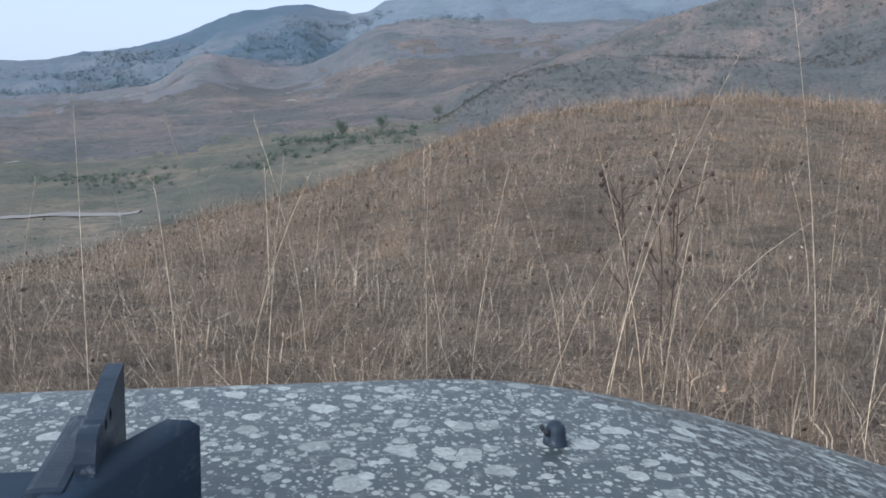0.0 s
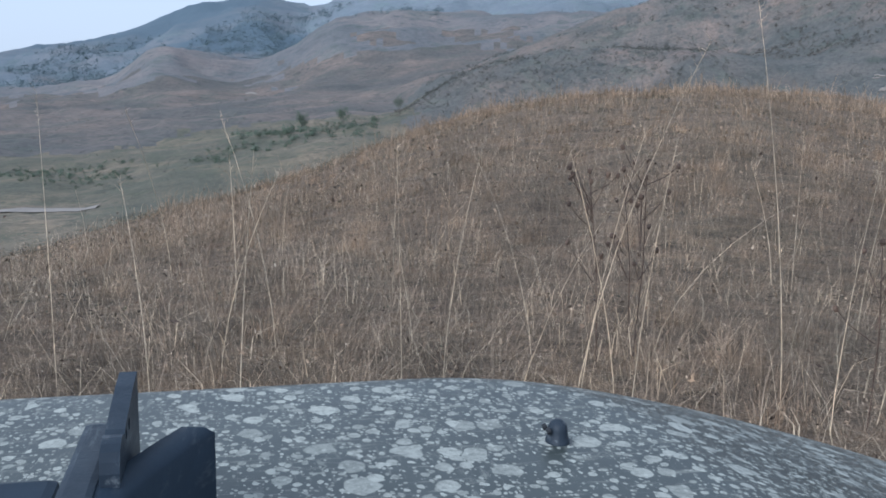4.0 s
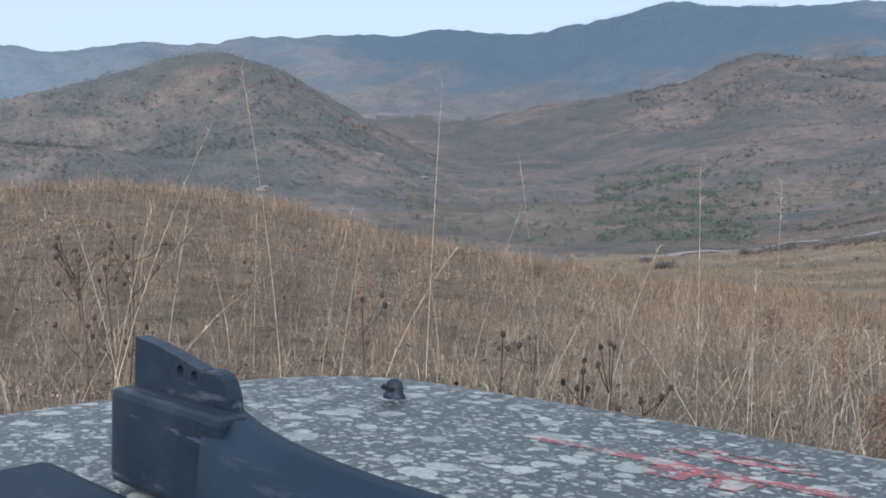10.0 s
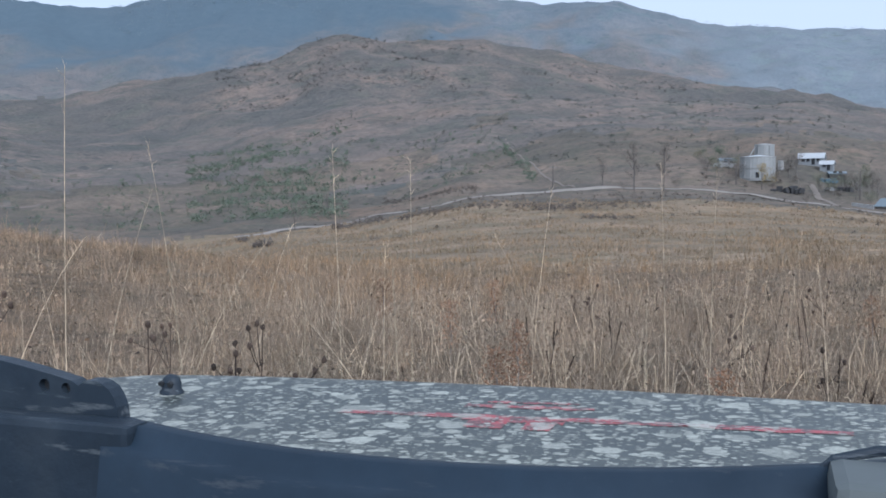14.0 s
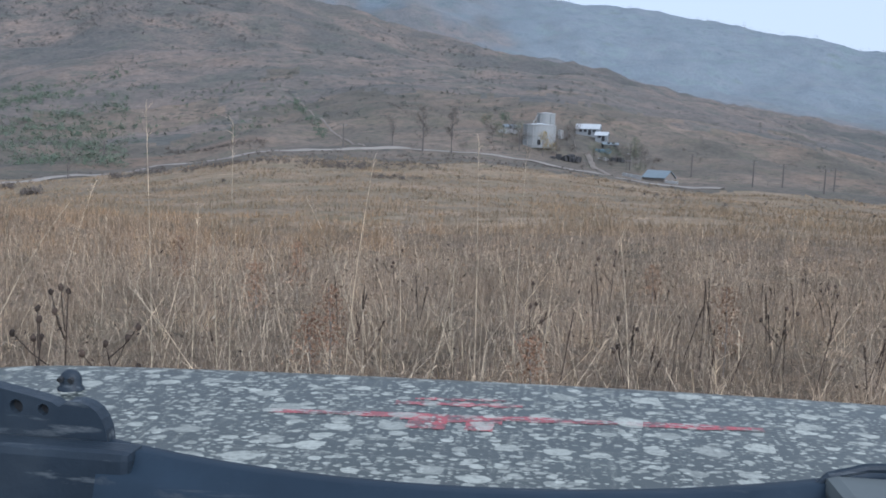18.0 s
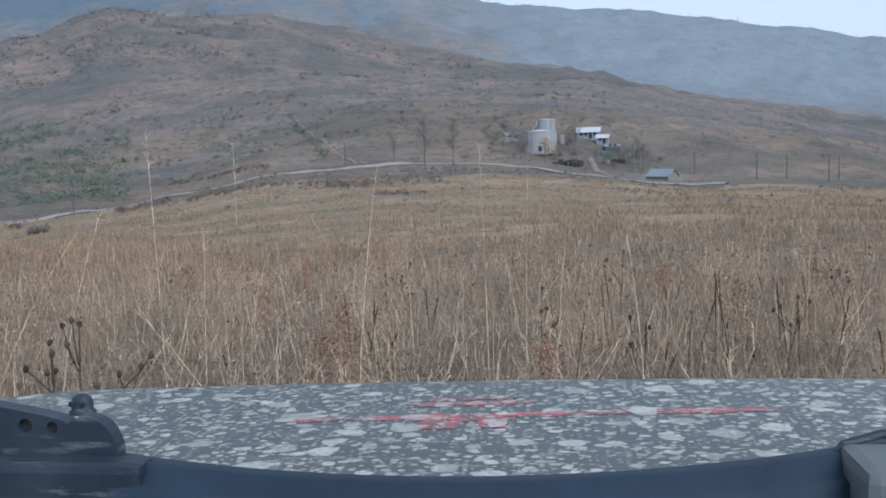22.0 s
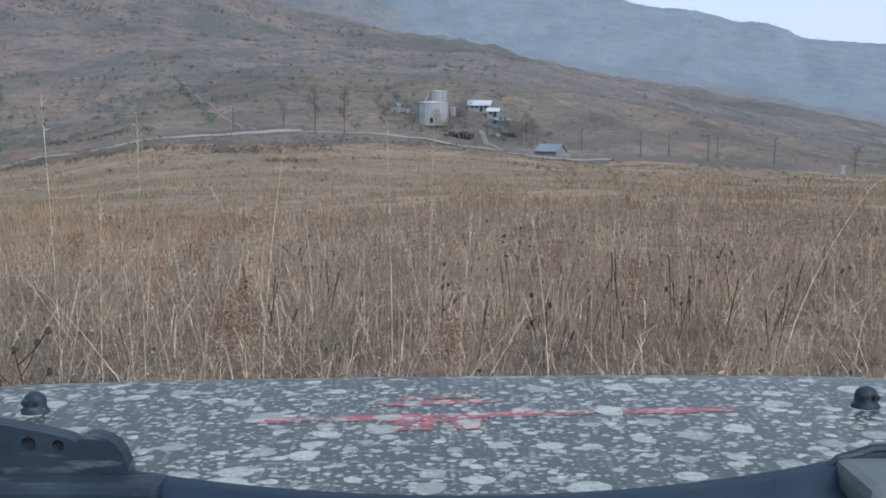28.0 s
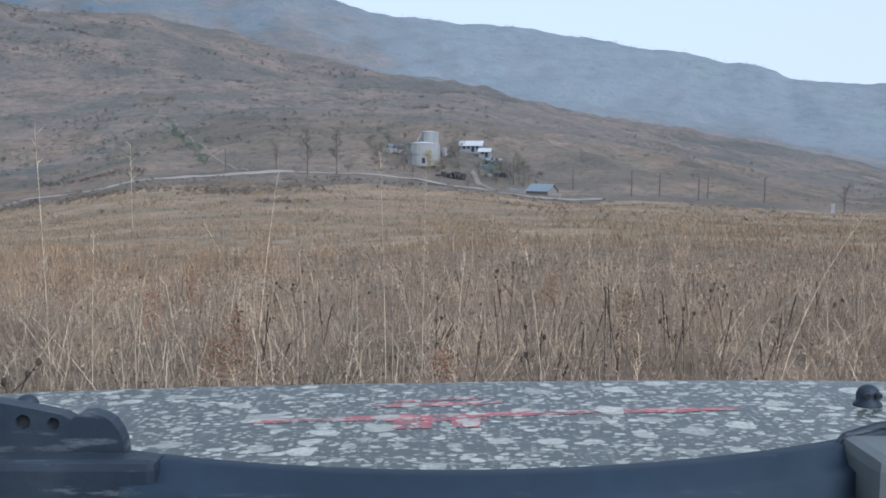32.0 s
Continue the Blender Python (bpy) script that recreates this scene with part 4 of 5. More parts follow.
x, y, r = clear_of_car(*scatter(150000, 1.6, 22, rng, -50, 130, 0.8))
flecks("leaf_litter", x, y, 0.03, 0.36, 0.0038 + 0.00045 * r, FLECK, "bits of withered leaf and seed caught in the grass", 31)
x, y, r = clear_of_car(*scatter(130000, 2.4, 40, rng, -42, 52, 0.7))
keep = octaves(x, y, 1.7, 3, 71) + 0.5 * octaves(x, y, 7, 2, 72) > 0.2 + 0.012 * np.clip(np.degrees(np.arctan2(x, y)), -20, 20)
x, y, r = x[keep], y[keep], r[keep]
flecks("low_herbs", x, y, 0.02, 0.24, 0.0045 + 0.0005 * r, HERB, "dark withered herbs in clumps over the knoll", 34)
x, y, r = clear_of_car(*scatter(24000, 2.4, 26, rng, 52, 128, 0.7))
keep = octaves(x, y, 2.0, 3, 73) > 0.35
flecks("low_herbs", x[keep], y[keep], 0.02, 0.2, 0.004 + 0.0005 * r[keep], HERB, "dark withered herbs scattered in the meadow", 35)
# the meadow goes on behind the car
x, y, r = clear_of_car(*scatter(26000, 1.0, 16, rng, 130, 315, 0.6))
blades("grass", x, y, rng.gamma(3.0, 0.09, len(x)).clip(0.05, 0.5), rng.uniform(0.003, 0.007, len(x)), rng.gamma(2.4, 0.4, len(x)).clip(0, 1.6), STRAW, "dry grass behind the parked car", seed=36)
x, y, r = clear_of_car(*scatter(9000, 2.5, 20, rng, -50, 130, 0.8))
flecks("seed_heads", x, y, 0.15, 0.5, 0.006 + 0.0005 * r, SEED, "tiny dark seed heads over the grass", 32)


def tall_stalk(az, r, height, lean, way, thick=0.004):
    """One long pale stalk with a thin seed plume at its tip."""
    p = polar(az, r)
    root = tagged(new("grass_stalk"), "long pale dry grass stalk leaning above the meadow", "grass stalk", "tall stalks")
    root.location = p
    pts, n = [], 7
    for k in range(n):
        f = k / (n - 1)
        pts.append((math.cos(way) * lean * height * f ** 1.6, math.sin(way) * lean * height * f ** 1.6, height * f * math.sqrt(max(0.2, 1 - (lean * f) ** 2 * 0.5)) - 0.03))
    bm = bmesh.new()
    tube(bm, pts, [thick * (1 - 0.7 * k / (n - 1)) for k in range(n)], 5)
    part("stem", bm, PALE, root)
    bm = bmesh.new()
    a, b = Vector(pts[-2]), Vector(pts[-1])
    for k in range(9):
        c = a.lerp(b, 0.35 + 0.65 * k / 8)
        d = Vector((random.uniform(-1, 1), random.uniform(-1, 1), random.uniform(0.4, 1.6))).normalized() * random.uniform(0.03, 0.06)
        tube(bm, [c, c + d], [thick * 0.45, thick * 0.1], 3)
    part("plume", bm, PALE, root)
    return root


srng = random.Random(5)
for k in range(48):
    a = -24 + 128 * (k + srng.random()) / 48
    r = srng.choice((3.2, 3.8, 4.6, 5.5, 6.5, 8.0)) * srng.uniform(0.9, 1.1)
    tall_stalk(a, r, srng.uniform(0.75, 1.5), abs(srng.gauss(0.22, 0.25)), srng.uniform(0, 6.28), srng.uniform(0.0016, 0.0026) * (0.7 + r * 0.09))
for a, r, h, lean, way in ((23.0, 3.9, 1.75, 0.3, 0.1), (24.8, 4.2, 1.3, 0.2, 2.9), (26.3, 4.0, 1.35, 0.12, 0.2), (33.4, 4.6, 2.0, 0.12, 2.6), (42.3, 4.3, 1.9, 0.03, 0.0), (48.5, 5.2, 1.6, 0.1, 2.4), (58, 4.8, 1.55, 0.06, 1.0), (62.5, 4.4, 1.5, 0.04, 0.5)):
    tall_stalk(a, r, h, lean, way, 0.0022 * (0.7 + r * 0.09))


def thistle(az, r, height, heads):
    """A dead teasel: brown forked stems, each with a dark seed head."""
    root = tagged(new("dry_thistle"), "dead brown thistle with dark round seed heads", "thistle", "dry thistles")
    root.location = polar(az, r)
    top = Vector((srng.uniform(-0.08, 0.08), srng.uniform(-0.08, 0.08), height))
    bm = bmesh.new()
    tube(bm, [(0, 0, -0.03), top * 0.5 + Vector((0.02, 0, 0)), top], [0.0045, 0.0036, 0.0026], 5)
    part("stem", bm, SEED, root)
    ends = [top]
    for k in range(heads - 1):
        f = srng.uniform(0.4, 0.9)
        a = top * f
        e = a + Vector((srng.uniform(-0.16, 0.16), srng.uniform(-0.16, 0.16), srng.uniform(0.08, 0.26)))
        bm = bmesh.new()
        tube(bm, [a, a.lerp(e, 0.6) + Vector((0, 0, -0.015)), e], [0.0028, 0.0024, 0.002], 4)
        part("twig", bm, SEED, root)
        ends.append(e)
    for e in ends:
        bm = bmesh.new()
        bmesh.ops.create_icosphere(bm, subdivisions=2, radius=0.0115)
        for v in bm.verts:
            v.co = e + Vector((v.co.x, v.co.y, v.co.z * 1.35)) * srng.uniform(0.75, 1.3)
        part("seed_head", bm, SEED, root)


for a, r, h, n in ((21.6, 5.0, 1.05, 13), (23.4, 5.2, 1.1, 12), (22.4, 5.6, 0.9, 8), (38, 4.6, 0.85, 6), (46.4, 4.4, 0.72, 3), (51.6, 4.3, 0.6, 4), (52.8, 4.5, 0.68, 5), (56.5, 4.2, 0.5, 6),
                   (47, 6.0, 0.5, 4), (72, 8.5, 0.42, 4), (80, 6.6, 0.36, 5), (84.5, 9.0, 0.5, 6), (86.2, 5.6, 0.3, 4), (94, 6.4, 0.36, 5), (97, 8.5, 0.45, 4)):
    thistle(a, r, h, n)


def seed_spike(az, r, height, spikes):
    """A dead weed: upright brown stems, each ending in a long dark seed spike."""
    root = tagged(new("seed_spike_weed"), "dead weed with dark brown upright seed spikes", "weed", "seed spike weeds")
    root.location = polar(az, r)
    for k in range(spikes):
        h = height * srng.uniform(0.7, 1.0)
        foot = Vector((srng.uniform(-0.05, 0.05), srng.uniform(-0.05, 0.05), -0.03))
        tip = foot + Vector((srng.uniform(-0.13, 0.13), srng.uniform(-0.13, 0.13), h))
        bm = bmesh.new()
        tube(bm, [foot, foot.lerp(tip, 0.5) + Vector((0.01, 0, 0)), tip], [0.0035, 0.003, 0.002], 5)
        part("stem", bm, SEED, root)
        bm = bmesh.new()
        for j in range(60):
            f = 0.68 + 0.34 * srng.random()
            c = foot.lerp(tip, f)
            d = Vector((srng.uniform(-1, 1), srng.uniform(-1, 1), srng.uniform(0, 1.2))).normalized() * srng.uniform(0.008, 0.016) * (1.5 - f)
            s = d.cross(Vector((srng.uniform(-1, 1), 0.4, 0.7))).normalized() * 0.005
            bm.faces.new([bm.verts.new(c - s), bm.verts.new(c + d * 1.6), bm.verts.new(c + s)])
        part("seed_spike", bm, SEED, root)


for k in range(34):
    seed_spike(srng.uniform(62, 106), srng.uniform(5.5, 14), srng.uniform(0.3, 0.55), srng.randint(1, 2))
for k in range(11):
    seed_spike(82 + 1.9 * k + srng.uniform(-0.8, 0.8), srng.uniform(5.2, 8.5), srng.uniform(0.5, 0.78), srng.randint(1, 2))


def dock(az, r, height):
    """A withered dock: a stem thick with rust-coloured leaves."""
    root = tagged(new("dock_plant"), "withered rust-orange dock plant among the grass", "dock plant", "dock plants")
    root.location = polar(az, r)
    bm = bmesh.new()
    tube(bm, [(0, 0, -0.03), (0.015, 0, height * 0.5), (0, 0.02, height)], [0.006, 0.005, 0.002], 5)
    part("stem", bm, TIMBER, root)
    bm = bmesh.new()
    for k in range(420):
        f = srng.random() ** 0.8
        c = Vector((srng.gauss(0, 0.03 + 0.03 * (1 - f)), srng.gauss(0, 0.03 + 0.03 * (1 - f)), height * (0.25 + 0.75 * f)))
        d = Vector((srng.uniform(-1, 1), srng.uniform(-1, 1), srng.uniform(-0.5, 0.9))).normalized() * 0.017
        s = d.cross(Vector((srng.uniform(-1, 1), srng.uniform(-1, 1), 0.3))).normalized() * 0.006
        bm.faces.new([bm.verts.new(c - s), bm.verts.new(c + d * 0.5 - s * 0.6), bm.verts.new(c + d), bm.verts.new(c + s)])
    part("leaves", bm, RUST, root)


for a, r, h in ((36, 7.5, 0.9), (67, 5.4, 0.42), (68.2, 5.6, 0.55), (80.5, 5.0, 0.42), (91.5, 6.5, 0.6), (63.5, 7.5, 0.5), (65.8, 9.5, 0.6), (59, 10, 0.55), (87, 9.0, 0.5)):
    dock(a, r, h)


# ---- shrubs of the hillsides ----
def shrub_field(name, spots, mat, label, leaves=46, seed=9, category="shrubs", droop=0.55):
    """Loose shrubs of many small leaves and twigs, all in one mesh. spots: x, y, height."""
    rng = np.random.RandomState(seed)
    spots = np.array(spots)
    z = land(spots[:, 0], spots[:, 1])
    size = np.repeat(spots[:, 2], leaves)
    k = len(size)
    lobes = rng.normal(0, 0.33, (len(spots), 5, 3))
    lobe = lobes[np.repeat(np.arange(len(spots)), leaves), rng.randint(0, 5, k)]
    d = rng.normal(0, 0.23, (k, 3)) + lobe
    c = np.stack([np.repeat(spots[:, 0], leaves) + d[:, 0] * size * 0.75, np.repeat(spots[:, 1], leaves) + d[:, 1] * size * 0.75, np.repeat(z, leaves) + size * np.clip(0.36 + d[:, 2] * droop, 0.02, 0.9)], 1)
    out = np.stack([d[:, 0], d[:, 1], d[:, 2] * 0.7 + 0.28], 1)
    out = out / np.linalg.norm(out, axis=1)[:, None] + rng.normal(0, 0.28, (k, 3))
    out /= np.linalg.norm(out, axis=1)[:, None]
    a = np.cross(out, rng.normal(0, 1, (k, 3)))
    a /= np.linalg.norm(a, axis=1)[:, None]
    b = np.cross(out, a)
    s = (size * rng.uniform(0.05, 0.11, k) * 0.9)[:, None]
    v = np.stack([c - a * s, c + b * s * 0.7, c + a * s, c - b * s * 0.7], 1).reshape(-1, 3)
    f = np.arange(k * 4).reshape(-1, 4).tolist()
    ob = obj_from(name, v.tolist(), f, [mat], smooth=True)
    return tagged(ob, label, category, kind="stuff")


def strew(count, az0, az1, r0, r1, h0, h1, seed, size=90, bias=0.1):
    """Spots in drifts between two bearings and two distances."""
    rng = np.random.RandomState(seed)
    out = []
    while len(out) < count:
        az, r = rng.uniform(az0, az1), math.sqrt(rng.uniform(r0 ** 2, r1 ** 2))
        x, y = r * math.sin(radians(az)), r * math.cos(radians(az))
        if octaves(np.array([x]), np.array([y]), size, 3, 31)[0] > bias + rng.uniform(-0.5, 0.5):
            out.append((x, y, rng.uniform(h0, h1) * (0.7 + 0.6 * rng.random_sample())))
    return out


def hedge(points, count, spread, h0, h1, seed):
    """Spots along a line of bearings and distances."""
    rng = np.random.RandomState(seed)
    out = []
    for f in rng.uniform(0, len(points) - 1.001, count):
        k = int(f)
        az = points[k][0] + (points[k + 1][0] - points[k][0]) * (f - k)
        r = points[k][1] + (points[k + 1][1] - points[k][1]) * (f - k) + rng.normal(0, spread)
        out.append((r * math.sin(radians(az)), r * math.cos(radians(az)), rng.uniform(h0, h1)))
    return out


shrub_field("shrubs", strew(2600, 36, 108, 275, 620, 0.5, 1.7, 1) + strew(1300, -30, 3, 300, 700, 0.6, 2.0, 2), SHRUB, "bare grey-brown shrubs dotted over the hillside", 20, 1)
shrub_field("shrubs", strew(2400, 34, 108, 600, 1250, 1.2, 3.6, 3, 160) + strew(1200, -30, 16, 640, 1300, 1.2, 3.6, 4, 160), SHRUB, "bare scrub on the upper slopes", 14, 2)
shrub_field("shrubs", strew(3400, 1, 37, 400, 640, 0.9, 3.2, 5, 80, -0.1) + strew(700, 0, 20, 425, 490, 1.2, 3.0, 55, 60, -0.4), GREEN, "dark scrub covering the middle hill", 18, 3)
shrub_field("shrubs", strew(650, 54, 84, 320, 660, 1.0, 2.8, 64, 60, 0.15) + strew(120, 84, 106, 330, 560, 0.9, 2.2, 65, 70, 0.2), GREEN, "dark round bushes scattered over the hillside pasture", 40, 13)
shrub_field("shrubs", strew(950, 46.5, 55.6, 272, 560, 1.3, 3.8, 6, 90, -0.25) + strew(230, 55, 66.5, 320, 500, 0.9, 2.6, 26, 50, 0.1) + strew(300, 34, 49, 280, 480, 0.8, 2.6, 16, 50, 0.0) + hedge([(66.8, 310), (65.6, 370), (64.8, 450)], 80, 9, 1.0, 2.8, 27), COPSE, "dull green thicket on the slope above the road", 46, 4)
shrub_field("shrubs", strew(150, -10, -1.5, 362, 440, 1.5, 3.6, 7, 60, -0.4) + strew(120, -24, -10, 325, 390, 1.2, 3, 8, 60, -0.2), COPSE, "dark green hedge line in the valley", 90, 5)
shrub_field("shrubs", strew(160, 49, 90, 222, 252, 0.4, 1.2, 9, 40, -0.1) + strew(110, 57, 100, 120, 220, 0.4, 1.0, 10, 40, 0) + strew(50, 76, 86.5, 284, 322, 1.0, 2.2, 21, 30, -1) + hedge([(57.6, 325), (60.5, 284), (63.4, 280)], 90, 5, 0.8, 1.7, 40) + hedge([(58.5, 200), (62, 203), (67, 196)], 130, 5, 0.6, 1.4, 41) + hedge([(69.6, 150), (72.6, 148)], 34, 2.5, 0.5, 1.0, 42) + hedge([(67, 182), (69.2, 178)], 30, 3, 0.6, 1.3, 43) + hedge([(54.6, 207), (57.8, 219)], 44, 4, 0.8, 1.8, 44) + hedge([(50.2, 158), (51.0, 154)], 16, 2, 1.0, 1.9, 45) + hedge([(49.2, 186), (49.7, 184)], 10, 2, 1.0, 1.8, 46) + hedge([(70, 390), (71.3, 349), (75.3, 305)], 90, 1.5, 0.3, 0.7, 47) + hedge([(65.5, 196), (69, 191), (73.5, 196)], 120, 6, 0.5, 1.3, 60) + hedge([(71, 238), (76, 240), (83, 236)], 70, 4, 0.5, 1.2, 48), THORN, "low dark thorn shrubs along the gravel road", 70, 6)

shrub_field("shrubs", hedge([(-0.8, 448), (2, 452), (5, 455), (9, 455), (14, 452), (19, 450)], 620, 13, 0.7, 2.3, 56) + strew(900, 12, 33, 470, 600, 1.4, 3.6, 57, 60, -0.2), SHRUB, "dark bare thicket along the low ridge", 34, 10)
shrub_field("shrubs", strew(520, 48, 61, 930, 1190, 3.0, 6.5, 58, 120, -0.2) + strew(420, 60, 78, 800, 1150, 2.5, 5.5, 59, 150, 0.1), DUSK, "dark bare scrub below the crest of the hill", 26, 11)
shrub_field("pine_trees", strew(900, 42.5, 56, 2200, 2720, 4, 8, 12, 400, -1) + strew(200, -12, -4.5, 1330, 1560, 5, 9, 13, 200, -1), PINE, "pines along the mountain crest, paled with painted haze", 26, 7, "pine trees", 0.8)
shrub_field("conifer_wood", strew(800, -25, -13, 1500, 2250, 7, 14, 61, 330, 0.12) + strew(800, -13, -3, 1620, 2180, 7, 14, 62, 330, 0.05) + strew(260, -5, 2, 1150, 1500, 4, 8, 63, 200, 0.2), CONIFER, "dark conifer wood on the far slopes, haze-blue painted into its colour", 30, 12, "wood", 0.8)
shrub_field("tree_line", strew(300, 74, 101, 2560, 2760, 5, 9, 14, 300, -1), TWIGS, "thin line of bare trees on the skyline", 20, 8, "trees", 0.8)


def tree(az, r, height, spread, crown_mat, label, leaves=700, leaf=1.0):
    """Tapered trunk with limbs and a loose crown of twigs or leaves."""
    rnd = random.Random(int(az * 100 + r))
    root = tagged(new("tree"), label, "tree", "valley trees")
    root.location = polar(az, r)
    bm = bmesh.new()
    tube(bm, [(0, 0, -0.3), (rnd.uniform(-.2, .2), 0, height * 0.4), (rnd.uniform(-.3, .3), rnd.uniform(-.3, .3), height * 0.95)], [height * 0.022, height * 0.015, height * 0.004], 7)
    part("trunk", bm, BARK, root)
    tips = []
    for k in range(16):
        f = 0.25 + 0.7 * k / 15
        a = Vector((0, 0, height * f))
        w = rnd.uniform(0, 6.28)
        ln = spread * (1.1 - 0.6 * f) * rnd.uniform(0.6, 1.1)
        e = a + Vector((math.cos(w) * ln, math.sin(w) * ln, ln * rnd.uniform(0.8, 1.6)))
        bm = bmesh.new()
        tube(bm, [a, a.lerp(e, 0.5) + Vector((0, 0, -0.1 * ln)), e], [height * 0.007, height * 0.004, height * 0.0015], 4)
        part("limb", bm, BARK, root)
        tips.append((a, e))
    bm = bmesh.new()
    for k in range(leaves):
        a, e = rnd.choice(tips)
        c = a.lerp(e, rnd.uniform(0.3, 1.15)) + Vector((rnd.gauss(0, 1), rnd.gauss(0, 1), rnd.gauss(0, 1))) * spread * 0.16
        c.z = max(c.z, 0.3)
        d = Vector((rnd.uniform(-1, 1), rnd.uniform(-1, 1), rnd.uniform(0.2, 1.5))).normalized() * height * leaf * rnd.uniform(0.012, 0.03)
        s = d.cross(Vector((rnd.uniform(-1, 1), rnd.uniform(-1, 1), 0.2))).normalized() * height * leaf * 0.0075
        bm.faces.new([bm.verts.new(c - s), bm.verts.new(c + s), bm.verts.new(c + d + s * 0.3), bm.verts.new(c + d - s * 0.3)])
    part("crown", bm, crown_mat, root)
    return root


for a, r, h, s in ((72.5, 261, 12, 2.4), (74.2, 263, 12, 2.4), (70.7, 266, 8, 3.0), (103.2, 240, 6, 2.6)):
    tree(a, r, h, s, TWIGS, "tall bare poplar beside the gravel road", 900)
tree(79.6, 287, 6.5, 2.2, YELLOWING, "slender tree with yellowing leaves by the tank", 700, 1.6)
tree(76.2, 340, 3.5, 2.4, RUST, "small rust-leaved tree behind the farmyard", 700)
tree(-6.0, 420, 5.5, 3.4, COPSE, "round green tree standing alone in the meadow", 1700, 2.4)
tree(-3.6, 428, 5.5, 3.8, COPSE, "round green tree in the hedge line", 1700, 2.4)
tree(-0.3, 455, 4.5, 3.0, COPSE, "small green tree at the foot of the hill", 1200, 2.4)
tree(52.5, 228, 6, 2.6, TWIGS, "bare bushy tree beside the road", 700)
for a, r, h in ((76.6, 300, 4), (77.2, 296, 4.5), (77.8, 306, 5), (78.3, 298, 4), (80.4, 292, 4), (81.0, 306, 6), (81.4, 312, 5), (82.6, 292, 4.5), (83.4, 282, 4.5), (83.9, 290, 5), (84.5, 276, 6), (84.9, 284, 6.5), (85.3, 280, 6), (85.6, 272, 4)):
    tree(a, r, h, 2.6, HEDGE if int(h * 2) % 2 else TWIGS, "thin half-bare tree in the farmyard", 800, 1.6)
for a, r, h, s, mat in ((76.2, 322, 3.2, 2.6, HEDGE), (76.9, 310, 2.6, 2.4, HEDGE), (77.3, 326, 3.6, 2.8, COPSE), (78.1, 312, 2.8, 2.2, HEDGE), (80.2, 296, 2.4, 2.0, YELLOWING), (83.2, 288, 2.2, 2.2, HEDGE), (84.1, 296, 3.0, 2.6, COPSE), (84.6, 290, 2.6, 2.4, HEDGE), (85.0, 300, 2.8, 2.4, COPSE), (85.2, 268, 2.4, 2.0, HEDGE), (74.9, 270, 2.2, 2.0, TWIGS), (71.9, 256, 1.8, 2.0, TWIGS), (82.0, 254, 1.8, 1.8, TWIGS)):
    tree(a, r, h, s, mat, "bushy grey-green shrub beside the farm buildings", 900, 2.6)


# ---- farmyard across the valley ----
def at(az, r, turn=0.0):
    p = polar(az, r)
    return Matrix.Translation(p) @ pose(0, 0, 0, 0, 0, -az + turn)


def cyl(bm, x, y, z0, z1, rad, sides=28, top=None):
    tube(bm, [(x, y, z0), (x, y, z1)], [rad, rad if top is None else top], sides)


def tank(az, r, rad, height, base, label, ribs=16, shell=None):
    """An upright round tank of curved sheets with ribs, a rim and a shallow roof."""
    root = tagged(new("storage_tank"), label, "tank", "farm tanks")
    root.matrix_world = at(az, r)
    bm = bmesh.new()
    cyl(bm, 0, 0, base - 0.6, base + height, rad)
    part("shell", bm, shell or STEEL, root)
    for k in range(ribs):
        w = 2 * math.pi * k / ribs
        bm = bmesh.new()
        box(bm, -0.09, rad - 0.03, base - 0.5, 0.09, rad + 0.12, base + height - 0.15, 0, pose(0, 0, 0, 0, 0, math.degrees(w)))
        part("rib", bm, CONCRETE, root)
    for z in (base + 0.2, base + height * 0.5, base + height):
        bm = bmesh.new()
        cyl(bm, 0, 0, z - 0.12, z + 0.12, rad + 0.15)
        part("hoop", bm, CONCRETE, root)
    bm = bmesh.new()
    cyl(bm, 0, 0, base + height + 0.1, base + height + 0.1 + 0.1 * rad, rad + 0.05, 28, 0.5)
    part("roof", bm, ROOF_PALE, root)
    bm = bmesh.new()
    box(bm, -0.1 * rad, -rad - 0.2, base + 0.3, 0.1 * rad, -rad + 0.1, base + 0.3 * height, 0.03)
    part("hatch", bm, DARK, root)
    return root


